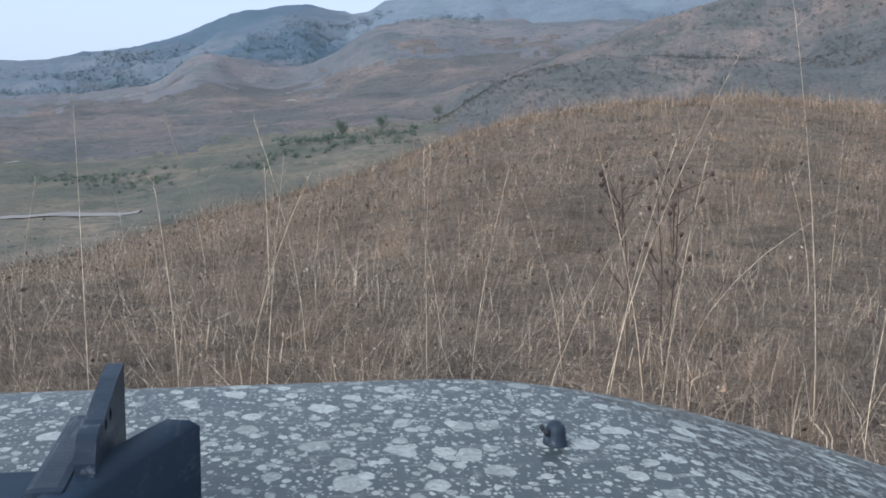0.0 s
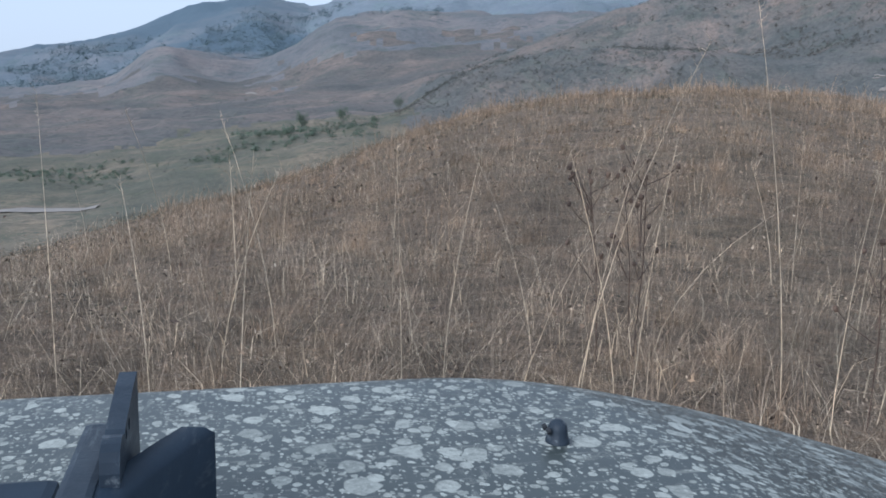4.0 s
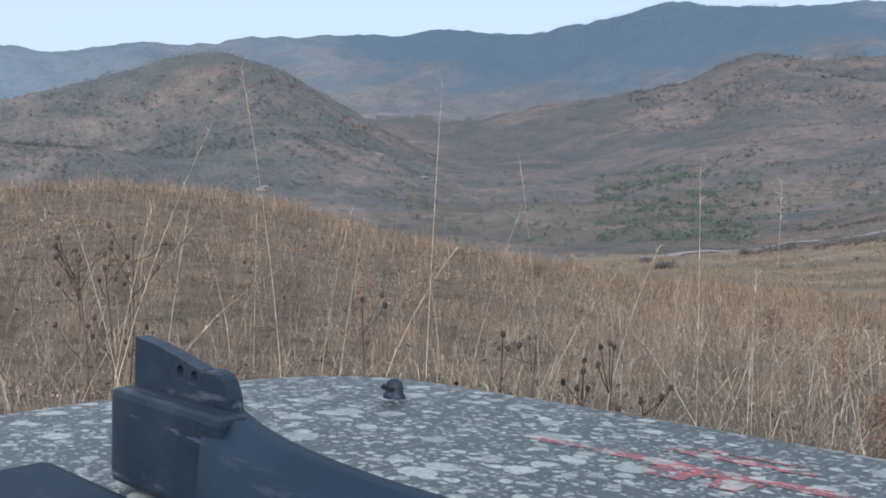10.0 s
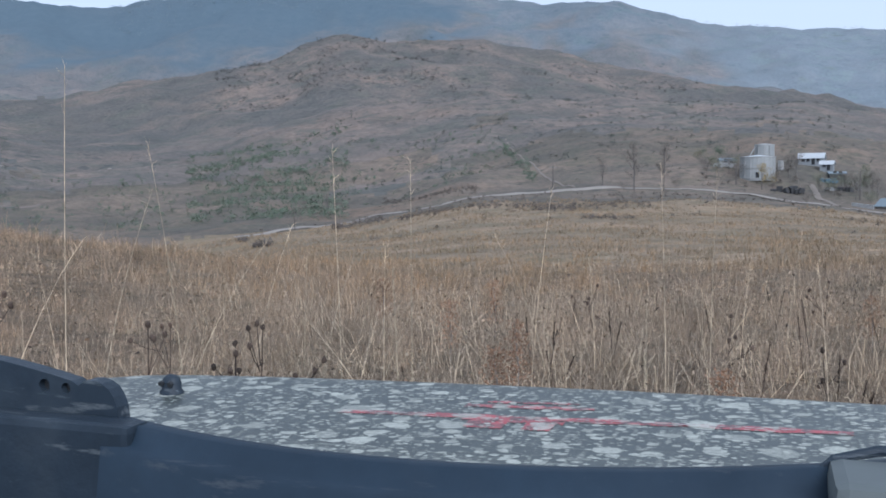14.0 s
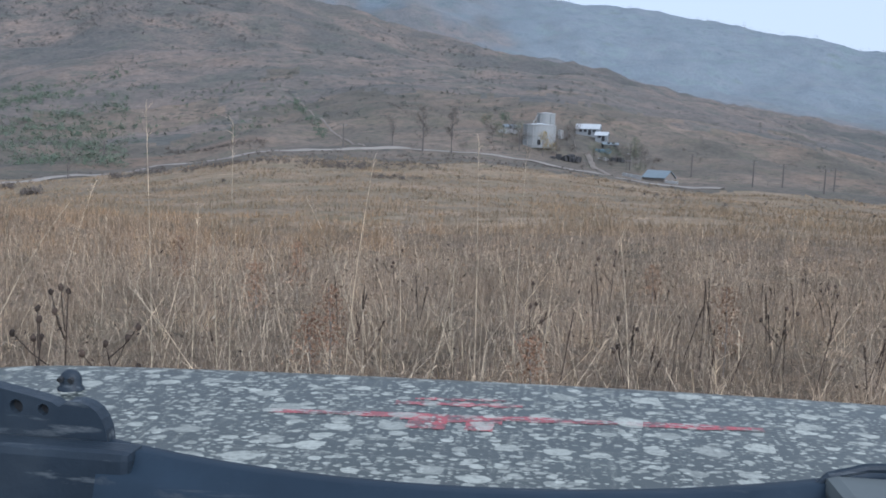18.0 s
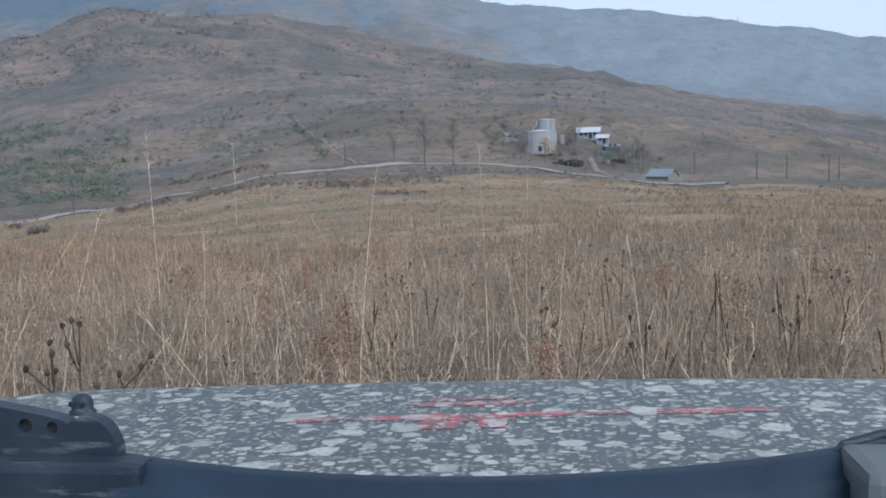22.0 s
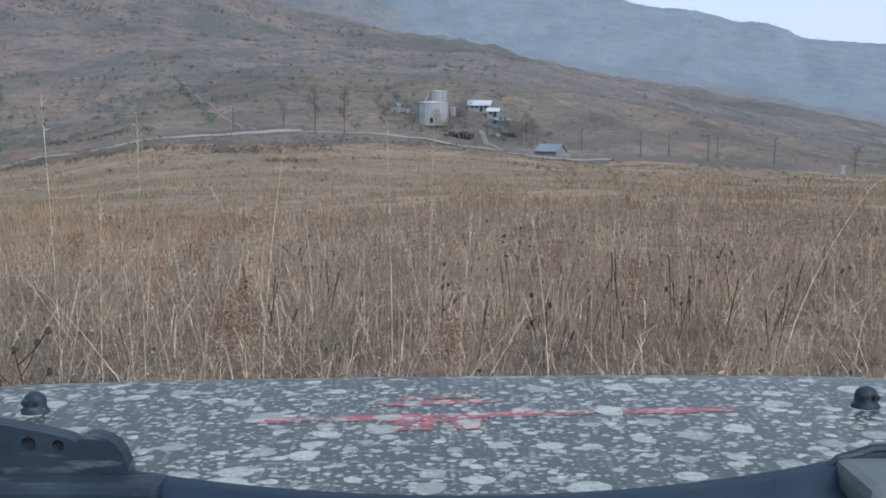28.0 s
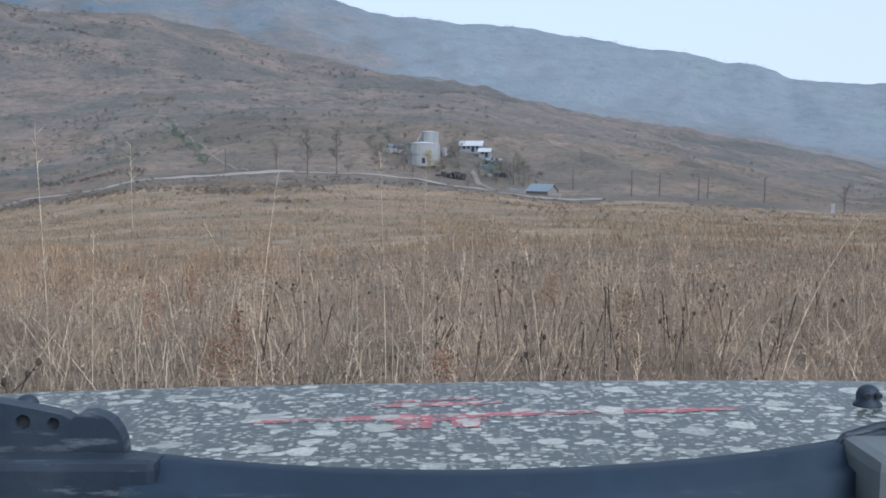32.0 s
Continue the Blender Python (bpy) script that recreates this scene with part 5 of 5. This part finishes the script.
def house(az, r, w, d, h, rise, turn, walls, roof_mat, label, windows=3, door=True):
    """A gabled building: four walls, two roof slopes with eaves, framed openings."""
    root = tagged(new("farm_building"), label, "building")
    root.matrix_world = at(az, r, turn)
    t = 0.25
    for nm, b in (("wall", (-w / 2, -d / 2, -0.8, w / 2, -d / 2 + t, h)), ("wall", (-w / 2, d / 2 - t, -0.8, w / 2, d / 2, h)),
                  ("wall", (-w / 2, -d / 2 + t, -0.8, -w / 2 + t, d / 2 - t, h)), ("wall", (w / 2 - t, -d / 2 + t, -0.8, w / 2, d / 2 - t, h))):
        bm = bmesh.new()
        box(bm, *b)
        part(nm, bm, walls, root)
    for sx in (-1, 1):
        bm = bmesh.new()
        vs = [bm.verts.new((sx * (w / 2 - o), y, z)) for o in (0.02, t) for y, z in ((-d / 2, h), (d / 2, h), (0, h + rise))]
        bm.faces.new(vs[:3]), bm.faces.new(vs[3:][::-1])
        for k in range(3):
            bm.faces.new((vs[k], vs[(k + 1) % 3], vs[3 + (k + 1) % 3], vs[3 + k]))
        part("gable", bm, walls, root)
    for sy in (-1, 1):
        bm = bmesh.new()
        over = 0.35
        y1, z1 = sy * (d / 2 + over), h - rise * over / (d / 2)
        vs = []
        for dz in (0.05, 0.17):
            vs += [bm.verts.new((-w / 2 - over, y1, z1 + dz)), bm.verts.new((w / 2 + over, y1, z1 + dz)), bm.verts.new((w / 2 + over, 0, h + rise + dz)), bm.verts.new((-w / 2 - over, 0, h + rise + dz))]
        bm.faces.new(vs[:4][::-1]), bm.faces.new(vs[4:])
        for k in range(4):
            bm.faces.new((vs[k], vs[(k + 1) % 4], vs[4 + (k + 1) % 4], vs[4 + k]))
        slope = part("roof", bm, roof_mat, root)
        seams = int(w / 0.9)
        for k in range(seams):
            xx = -w / 2 + (k + 0.5) * w / seams
            bm = bmesh.new()
            tube(bm, [(xx, y1, z1 + 0.2), (xx, 0, h + rise + 0.2)], [0.05, 0.05], 4)
            part("seam", bm, roof_mat, slope)
    for k in range(windows):
        xx = -w / 2 + (k + 1) * w / (windows + 1)
        bm = bmesh.new()
        if door and k == windows // 2:
            box(bm, xx - 0.5, -d / 2 - 0.05, 0, xx + 0.5, -d / 2 + 0.02, 2.0)
            part("door", bm, DARK, root)
        else:
            box(bm, xx - 0.5, -d / 2 - 0.04, 1.0, xx + 0.5, -d / 2 + 0.02, 2.0)
            win = part("window", bm, DARK, root)
            bm = bmesh.new()
            box(bm, xx - 0.65, -d / 2 - 0.12, 0.9, xx + 0.65, -d / 2 - 0.041, 1.0)
            part("sill", bm, WHITEWASH, win)
    return root


tank(79.35, 303, 5.0, 6.4, 0.0, "large round ribbed grey storage tank in the farmyard")
upper = tank(79.7, 319, 3.0, 6.2, 0.6, "smaller round grey tank standing behind the large one", 10)
bm = bmesh.new()
box(bm, 1.5, -2.9, 3.0, 2.75, -1.7, 6.6, 0.05)
part("stair_box", bm, STEEL, upper)
bm = bmesh.new()
tube(bm, [(-2.4, -1.5, 6.8), (-4.2, -3.5, 3.5), (-5.5, -5.0, 0.2)], [0.14, 0.14, 0.14], 6)
part("feed_pipe", bm, STEEL, upper)
tank(80.6, 314, 0.8, 2.5, 0.0, "small pale upright silo beside the large tank", 6, SHEETS)
tank(84.6, 303, 0.75, 1.9, 0.0, "small white upright cistern in the farmyard", 6, SHEETS)
house(77.7, 318, 5, 3, 1.5, 0.7, 15, CONCRETE, ROOF_BLUE, "low grey outbuilding beside the round tanks", 2)
house(82.2, 331, 7.6, 5, 2.1, 1.5, -8, WHITEWASH, ROOF_PALE, "white farmhouse with a pale sheet-metal roof", 4)
house(83.0, 323, 3.8, 3.6, 1.9, 1.0, -8, WHITEWASH, ROOF_PALE, "white lean-to beside the farmhouse", 2)
house(86.4, 264, 6.6, 5.0, 0.9, 1.7, -32, TIMBER, ROOF_BLUE, "low timber shed with a blue-grey metal roof", 0)
house(83.5, 316, 4.6, 3, 1.3, 0.5, 10, RUBBLE, ROOF_BLUE, "dark low shed in the farmyard", 2)


def scrap_heap(az, r, w, d, h, label, mat=None):
    root = tagged(new("scrap_heap"), label, "scrap heap")
    root.matrix_world = at(az, r)
    rnd = random.Random(int(az * 10))
    for k in range(18):
        bm = bmesh.new()
        s = rnd.uniform(0.35, 0.9)
        box(bm, -s, -s * 0.6, 0, s, s * 0.6, h * rnd.uniform(0.3, 1), 0.06, Matrix.Translation((rnd.uniform(-w / 2, w / 2), rnd.uniform(-d / 2, d / 2), -0.1)) @ pose(0, 0, 0, rnd.uniform(-14, 14), rnd.uniform(-14, 14), rnd.uniform(0, 180)))
        part("scrap", bm, mat or RUBBLE, root)


scrap_heap(81.0, 287, 8.5, 2.5, 2.0, "dark heap of scrap beside the gravel road")
scrap_heap(83.9, 297, 5, 2.0, 1.6, "dark machinery and scrap in the yard")
scrap_heap(83.0, 309, 5.0, 2.0, 1.5, "blue-grey farm machinery parked in the yard", MACHINE)
scrap_heap(83.3, 297, 4.0, 2.0, 0.9, "pale heap of sheets and rubble in the yard", SHEETS)
scrap_heap(77.5, 313, 4.5, 2.0, 1.5, "grey-green scrap and sheets among the bushes", SHEETS)


def low_wall(az0, r0, az1, r1, height, label):
    """Whitewashed wall of upright slabs under a coping."""
    a, b = polar(az0, r0), polar(az1, r1)
    root = tagged(new("low_wall"), label, "wall")
    run = (b - a).length
    root.matrix_world = Matrix.Translation(a) @ pose(0, 0, 0, 0, 0, math.degrees(math.atan2(b.y - a.y, b.x - a.x)))
    n = int(run / 1.3)
    fall = (b.z - a.z) / n
    for k in range(n):
        bm = bmesh.new()
        box(bm, k * run / n + 0.03, -0.1, -0.4 + fall * k, (k + 1) * run / n - 0.03, 0.1, height + fall * k, 0.02)
        part("slab", bm, SHEETS, root)
        bm = bmesh.new()
        box(bm, k * run / n, -0.15, height + fall * k + 0.004, (k + 1) * run / n, 0.15, height + fall * k + 0.1, 0.02)
        part("coping", bm, ROOF_PALE, root)


def marker_post(az, r):
    """A squat pale concrete post on a plinth, under a cap."""
    root = tagged(new("concrete_post"), "squat pale concrete post at the field edge", "post")
    root.matrix_world = at(az, r)
    for nm, b in (("plinth", (-0.55, -0.55, -0.4, 0.55, 0.55, 0.3)), ("shaft", (-0.4, -0.4, 0.304, 0.4, 0.4, 2.0)), ("cap", (-0.5, -0.5, 2.004, 0.5, 0.5, 2.2))):
        bm = bmesh.new()
        box(bm, *b, 0.04)
        part(nm, bm, SHEETS, root)


marker_post(102.6, 232)
low_wall(84.3, 266, 85.4, 262, 0.7, "low white slab wall beside the shed")
low_wall(86.75, 259, 87.5, 257, 0.6, "low white slab wall at the foot of the shed")


def pole(az, r, height, arm=True):
    root = tagged(new("utility_pole"), "grey wooden utility pole with a crossarm", "utility pole", "utility poles")
    root.matrix_world = at(az, r)
    bm = bmesh.new()
    tube(bm, [(0, 0, -0.4), (0, 0, height)], [0.19, 0.14], 8)
    part("post", bm, BARK, root)
    if arm:
        bm = bmesh.new()
        box(bm, -0.9, -0.07, height - 0.7, 0.9, 0.07, height - 0.52, 0.02)
        part("crossarm", bm, TIMBER, root)
        for xx in (-0.75, 0, 0.75):
            bm = bmesh.new()
            cyl(bm, xx, 0, height - 0.53, height - 0.3, 0.06, 8, 0.04)
            part("insulator", bm, WHITEWASH, root)


for a, r, h in ((54.4, 291, 6), (67.8, 262, 7), (78.2, 290, 6), (84.7, 276, 7.5), (88.2, 282, 6.5), (91.6, 262, 7), (93.2, 268, 6.5), (95.4, 250, 6), (95.9, 285, 6.5), (99.0, 262, 6.5)):
    pole(a, r, h)


def fence(az0, az1, r0, r1, n, label):
    root = tagged(new("fence"), label, "fence")
    root.location = polar(az0, r0)
    prev = None
    for k in range(n):
        f = k / (n - 1)
        p = polar(az0 + (az1 - az0) * f, r0 + (r1 - r0) * f) - root.location
        bm = bmesh.new()
        tube(bm, [p + Vector((0, 0, -0.2)), p + Vector((0, 0, 1.5))], [0.08, 0.07], 6)
        part("post", bm, TIMBER, root)
        if prev is not None:
            for z in (0.6, 1.3):
                bm = bmesh.new()
                tube(bm, [prev + Vector((0, 0, z)), p + Vector((0, 0, z))], [0.03, 0.03], 4)
                part("rail", bm, TIMBER, root)
        prev = p


fence(89.0, 96.5, 272, 268, 12, "timber rail fence at the edge of the pasture")
fence(81.3, 81.6, 318, 296, 5, "pale rail fence along the yard")


# ---- pale limestone outcrops on the slopes ----
def outcrop(az, r, w):
    root = tagged(new("rock_outcrop"), "bare pale patch of stony ground on the hillside", "rock", "rock outcrops")
    root.matrix_world = at(az, r)
    rnd = random.Random(int(az * 31 + r))
    for k in range(4):
        bm = bmesh.new()
        bmesh.ops.create_icosphere(bm, subdivisions=2, radius=1)
        ox, oy, s = rnd.uniform(-w / 2, w / 2), rnd.uniform(-w / 3, w / 3), w * rnd.uniform(0.12, 0.3)
        spot = root.matrix_world @ Vector((ox, oy, 0))
        oz = float(land(np.array([spot.x]), np.array([spot.y]))[0]) - spot.z
        for v in bm.verts:
            k = 1 + 0.12 * math.sin(v.co.x * 7 + v.co.y * 5)
            v.co = Vector((ox + v.co.x * s * k, oy + v.co.y * s * 0.5 * k, oz + v.co.z * s * 0.3 * k))
        part("boulder", bm, TRACK, root)


for a, r, w in ((27.0, 430, 7), (31.7, 520, 8), (33.2, 530, 8), (36.2, 500, 9), (26.3, 440, 5), (-9.0, 900, 14), (-4.5, 620, 8), (3.0, 760, 10), (47.8, 560, 8), (42, 520, 6), (-24, 420, 6)):
    outcrop(a, r, w)


# ---- the muddy off-road car ----
car = tagged(new("off_road_car"), "muddy dark green off-road car parked in the dry grass", "car")
car.matrix_world = Matrix.Translation((CAR_AT[0], CAR_AT[1], 0)) @ pose(0, 0, 0, 0, 0, -CAR)
HALF = 0.83


def bonnet_z(u, v):
    """A nearly flat panel that rolls off past a rounded outline at the nose and along both flanks."""
    crown = -0.016 * (abs(u) / HALF) ** 2.4
    a, b = abs(u) - (0.73 - 0.2), v + 0.02 + 0.2
    n = max(0.0, (math.hypot(max(a, 0), max(b, 0)) + min(max(a, b), 0)) - 0.2)
    lip = -0.275 * n * n / (n + 0.03) - 0.08 * n * n
    return TOP + crown + lip + 0.018 * u


def front_edge(u):
    return 0.66 - 0.06 * (abs(u) / HALF) ** 3


bm = bmesh.new()
nu, nv = 72, 90
grid = []
for i in range(nu + 1):
    u = -HALF + 2 * HALF * i / nu
    col = []
    for j in range(nv + 1):
        v = -1.12 + (front_edge(u) + 1.12) * j / nv
        col.append(bm.verts.new((u, v, bonnet_z(u, v))))
    grid.append(col)
for i in range(nu):
    for j in range(nv):
        bm.faces.new((grid[i][j], grid[i + 1][j], grid[i + 1][j + 1], grid[i][j + 1]))
rim = [grid[i][0] for i in range(nu + 1)] + [grid[nu][j] for j in range(1, nv + 1)] + [grid[i][nv] for i in range(nu - 1, -1, -1)] + [grid[0][j] for j in range(nv - 1, 0, -1)]
low = [bm.verts.new(v.co + Vector((0, 0.006 if v.co.y > -0.1 else 0, -0.035))) for v in rim]
for k in range(len(rim)):
    bm.faces.new((rim[k], low[k], low[(k + 1) % len(rim)], rim[(k + 1) % len(rim)]))
bonnet = part("bonnet", bm, BONNET, car, "dark bonnet spattered with dried pale mud", True)

# worn decal: a long thin stripe, a fainter one ahead of it and a blotch behind
for nm, u0, u1, v0, v1, skew in (("decal", -0.205, 0.33, -0.172, -0.156, 0.03), ("decal", -0.075, 0.07, -0.124, -0.11, 0.01), ("decal", -0.055, 0.05, -0.1, -0.092, 0.01), ("decal", -0.05, -0.008, -0.216, -0.188, 0), ("decal", 0.012, 0.042, -0.214, -0.184, 0), ("decal", -0.06, 0.05, -0.188, -0.172, 0)):
    bm = bmesh.new()
    n = 24
    cols = []
    for k in range(n + 1):
        f = k / n
        u = u0 + (u1 - u0) * f
        e = (0.002 * math.sin(k * 0.9 + u0 * 50) + 0.0018 * math.sin(k * 2.3 + v0 * 90)) * min(1.0, (u1 - u0) / 0.08)
        d = skew * (f - 0.5)
        cols.append([bm.verts.new((u, v + d + (e if q else -e), bonnet_z(u, v + d) + 0.0005)) for q, v in enumerate((v0, v1))])
    for a, b in zip(cols, cols[1:]):
        bm.faces.new((a[0], b[0], b[1], a[1]))
    part(nm, bm, DECAL, bonnet, "worn red decal stripe")
for k in range(14):
    u = -0.17 + 0.44 * k / 13
    if -0.06 < u < 0.06:
        continue
    bm = bmesh.new()
    v = -0.166 + 0.03 * ((u + 0.235) / 0.58 - 0.5)
    pts = [(u - 0.007, v + 0.001), (u + 0.007, v + 0.002), (u + 0.007, v + 0.0045), (u - 0.007, v + 0.0035)]
    bm.faces.new([bm.verts.new((a, b, bonnet_z(a, b) + 0.001)) for a, b in pts])
    part("lettering_bar", bm, DECAL_WHITE, bonnet)


def washer_jet(u, v):
    bm = bmesh.new()
    z = bonnet_z(u, v)
    prof = [(1.12 * q, 1.2 * h) for q, h in [(0.0145, 0.0), (0.014, 0.003), (0.0118, 0.005), (0.0116, 0.012), (0.0098, 0.0165), (0.0055, 0.0195), (0.002, 0.0203)]]
    rings = []
    for rr, h in prof:
        rings.append([bm.verts.new((u + rr * math.cos(a), v + rr * 0.8 * math.sin(a), z + h)) for a in [2 * math.pi * s / 14 for s in range(14)]])
    for a, b in zip(rings, rings[1:]):
        for s in range(14):
            bm.faces.new((a[s], a[(s + 1) % 14], b[(s + 1) % 14], b[s]))
    bm.faces.new(rings[-1])
    jet = part("washer_jet", bm, BLACK_PLASTIC, car, "black plastic washer jet", True)
    for du in (-0.009, 0.009):
        bm = bmesh.new()
        tube(bm, [(u + du * 0.72, v - 0.0105, z + 0.0155), (u + du * 0.72, v - 0.0145, z + 0.014)], [0.0036, 0.0036], 8)
        part("nozzle", bm, DARK, jet)


washer_jet(-0.464, -0.125)
washer_jet(0.48, -0.135)

# dark trim, bowed forward at its ends, hinge bracket and wiper pivot at the cowl, placed to fit the camera's view
Q, VIEWPOINT = 0.85, Vector((0, -1.19, TOP + 0.303))


# draws a point toward the late eye position along its line of sight
def along_sight(u, v, z):
    return VIEWPOINT + (Vector((u, v, z)) - VIEWPOINT) * Q


bm = bmesh.new()
box(bm, -0.4, -0.72, TOP - 0.03, 0.42, -0.605, TOP + 0.012, 0.01)
part("cowl", bm, RUBBER, car, "dark plastic cowl panel")
bm = bmesh.new()
cols = []
for k in range(41):
    u = -0.39 + 0.87 * k / 40
    v = -0.455 + 0.75 * u * u
    z = TOP + 0.0335
    top = [along_sight(*p) for p in ((u, v - 0.004, z - 0.006), (u, v - 0.014, z), (u, v - 0.035, z + 0.002), (u, v - 0.045, z - 0.012), (u, v - 0.06, z - 0.014))]
    cols.append([bm.verts.new(p) for p in ((top[0].x, top[0].y, TOP - 0.02), *top, (top[-1].x, top[-1].y - 0.004, TOP - 0.02))])
for a, b in zip(cols, cols[1:]):
    for q in range(6):
        bm.faces.new((a[q], b[q], b[q + 1], a[q + 1]))
part("trim_strip", bm, RUBBER, car, "bowed dark rubber trim strip across the bonnet", True)


def bracket():
    """A cast hinge plate, hump-backed, with two bolt holes cut through."""
    out = [(-0.42, 0.0), (-0.42, 0.084), (-0.385, 0.081), (-0.352, 0.0755), (-0.325, 0.0705), (-0.306, 0.0665), (-0.2985, 0.0625), (-0.295, 0.065), (-0.2905, 0.0675), (-0.282, 0.068), (-0.273, 0.0655), (-0.266, 0.061), (-0.261, 0.054), (-0.2575, 0.045), (-0.256, 0.034), (-0.255, 0.0)]
    holes = [(-0.3365, 0.0605, 0.006), (-0.3125, 0.0592, 0.005)]
    bm = bmesh.new()
    vs = [bm.verts.new(along_sight(u, -0.435, TOP + z)) for u, z in out]
    edges = [bm.edges.new((vs[k], vs[(k + 1) % len(vs)])) for k in range(len(vs))]
    for hu, hz, hr in holes:
        ring = [bm.verts.new(along_sight(hu + hr * math.cos(a), -0.435, TOP + hz + hr * math.sin(a))) for a in [2 * math.pi * s / 16 for s in range(16)]]
        edges += [bm.edges.new((ring[k], ring[(k + 1) % 16])) for k in range(16)]
    made = bmesh.ops.triangle_fill(bm, use_beauty=True, use_dissolve=False, edges=edges)
    fs = [g for g in made["geom"] if isinstance(g, bmesh.types.BMFace)]
    ext = bmesh.ops.extrude_face_region(bm, geom=fs)
    for g in ext["geom"]:
        if isinstance(g, bmesh.types.BMVert):
            g.co.y += 0.014
    bmesh.ops.recalc_face_normals(bm, faces=bm.faces)
    plate = part("hinge_bracket", bm, BLACK_PLASTIC, car, "black cast hinge bracket with two bolt holes")
    for hu, hz, hr in holes:
        bm = bmesh.new()
        tube(bm, [along_sight(hu, -0.424, TOP + hz), along_sight(hu, -0.428, TOP + hz)], [hr, hr], 10)
        part("hole_backing", bm, DARK, plate)
    bm = bmesh.new()
    a, b = along_sight(-0.41, -0.468, TOP - 0.02), along_sight(-0.222, -0.436, TOP + 0.038)
    box(bm, a.x, a.y, a.z - 0.03, b.x, b.y, b.z, 0.006)
    part("bracket_foot", bm, BLACK_PLASTIC, plate, "scuffed black plastic foot")


bracket()
bm = bmesh.new()
a, b = along_sight(0.335, -0.47, TOP - 0.005), along_sight(0.46, -0.392, TOP + 0.042)
box(bm, a.x, a.y, a.z - 0.03, b.x, b.y, b.z, 0.009)
part("wiper_cover", bm, GREY_PLASTIC, car, "grey plastic wiper pivot cover")
bm = bmesh.new()
tube(bm, [along_sight(0.325, -0.40, TOP + 0.026), along_sight(0.34, -0.397, TOP + 0.04), along_sight(0.37, -0.392, TOP + 0.047), along_sight(0.45, -0.39, TOP + 0.053)], [0.002, 0.0032, 0.0035, 0.0035], 8)
part("wiper_arm", bm, BLACK_PLASTIC, car, "black wiper arm")

# body below
for nm, b, mat, bev in (("fender", (-0.86, -1.2, 0.62, -0.76, 0.2, TOP - 0.2), GREEN_PAINT, 0.03), ("fender", (0.76, -1.2, 0.62, 0.86, 0.2, TOP - 0.2), GREEN_PAINT, 0.03),
                        ("grille_panel", (-0.70, 0.5, 0.55, 0.70, 0.56, TOP - 0.27), GREEN_PAINT, 0.015), ("bumper", (-0.8, 0.58, 0.45, 0.8, 0.72, 0.6), BLACK_PLASTIC, 0.03),
                        ("engine_bay", (-0.70, -1.2, 0.5, 0.70, -0.08, TOP - 0.1), DARK, 0.0), ("floor_pan", (-0.78, -3.0, 0.42, 0.78, -1.22, 0.55), GREEN_PAINT, 0.02),
                        ("side_panel", (-0.80, -3.0, 0.56, -0.74, -1.22, 0.95), GREEN_PAINT, 0.02), ("side_panel", (0.74, -3.0, 0.56, 0.80, -1.22, 0.95), GREEN_PAINT, 0.02), ("tailgate", (-0.73, -3.0, 0.56, 0.73, -2.94, 0.95), GREEN_PAINT, 0.02)):
    bm = bmesh.new()
    box(bm, *b, bev)
    part(nm, bm, mat, car)
for u in (-0.68, 0.68):
    for v in (-0.1, -2.55):
        bm = bmesh.new()
        prof = [(-0.11, 0.19), (-0.11, 0.3), (-0.085, 0.345), (0.085, 0.345), (0.11, 0.3), (0.11, 0.19)]
        rings = [[bm.verts.new((u + o, v + rr * math.cos(a), 0.345 + rr * math.sin(a))) for a in [2 * math.pi * s / 28 for s in range(28)]] for o, rr in prof]
        for a, b in zip(rings, rings[1:] + rings[:1]):
            for s in range(28):
                bm.faces.new((a[s], a[(s + 1) % 28], b[(s + 1) % 28], b[s]))
        wheel = part("wheel", bm, RUBBER, car, "muddy black tyre", True)
        bm = bmesh.new()
        tube(bm, [(u - 0.08, v, 0.345), (u + 0.08, v, 0.345)], [0.19, 0.19], 24)
        part("rim", bm, STEEL, wheel)
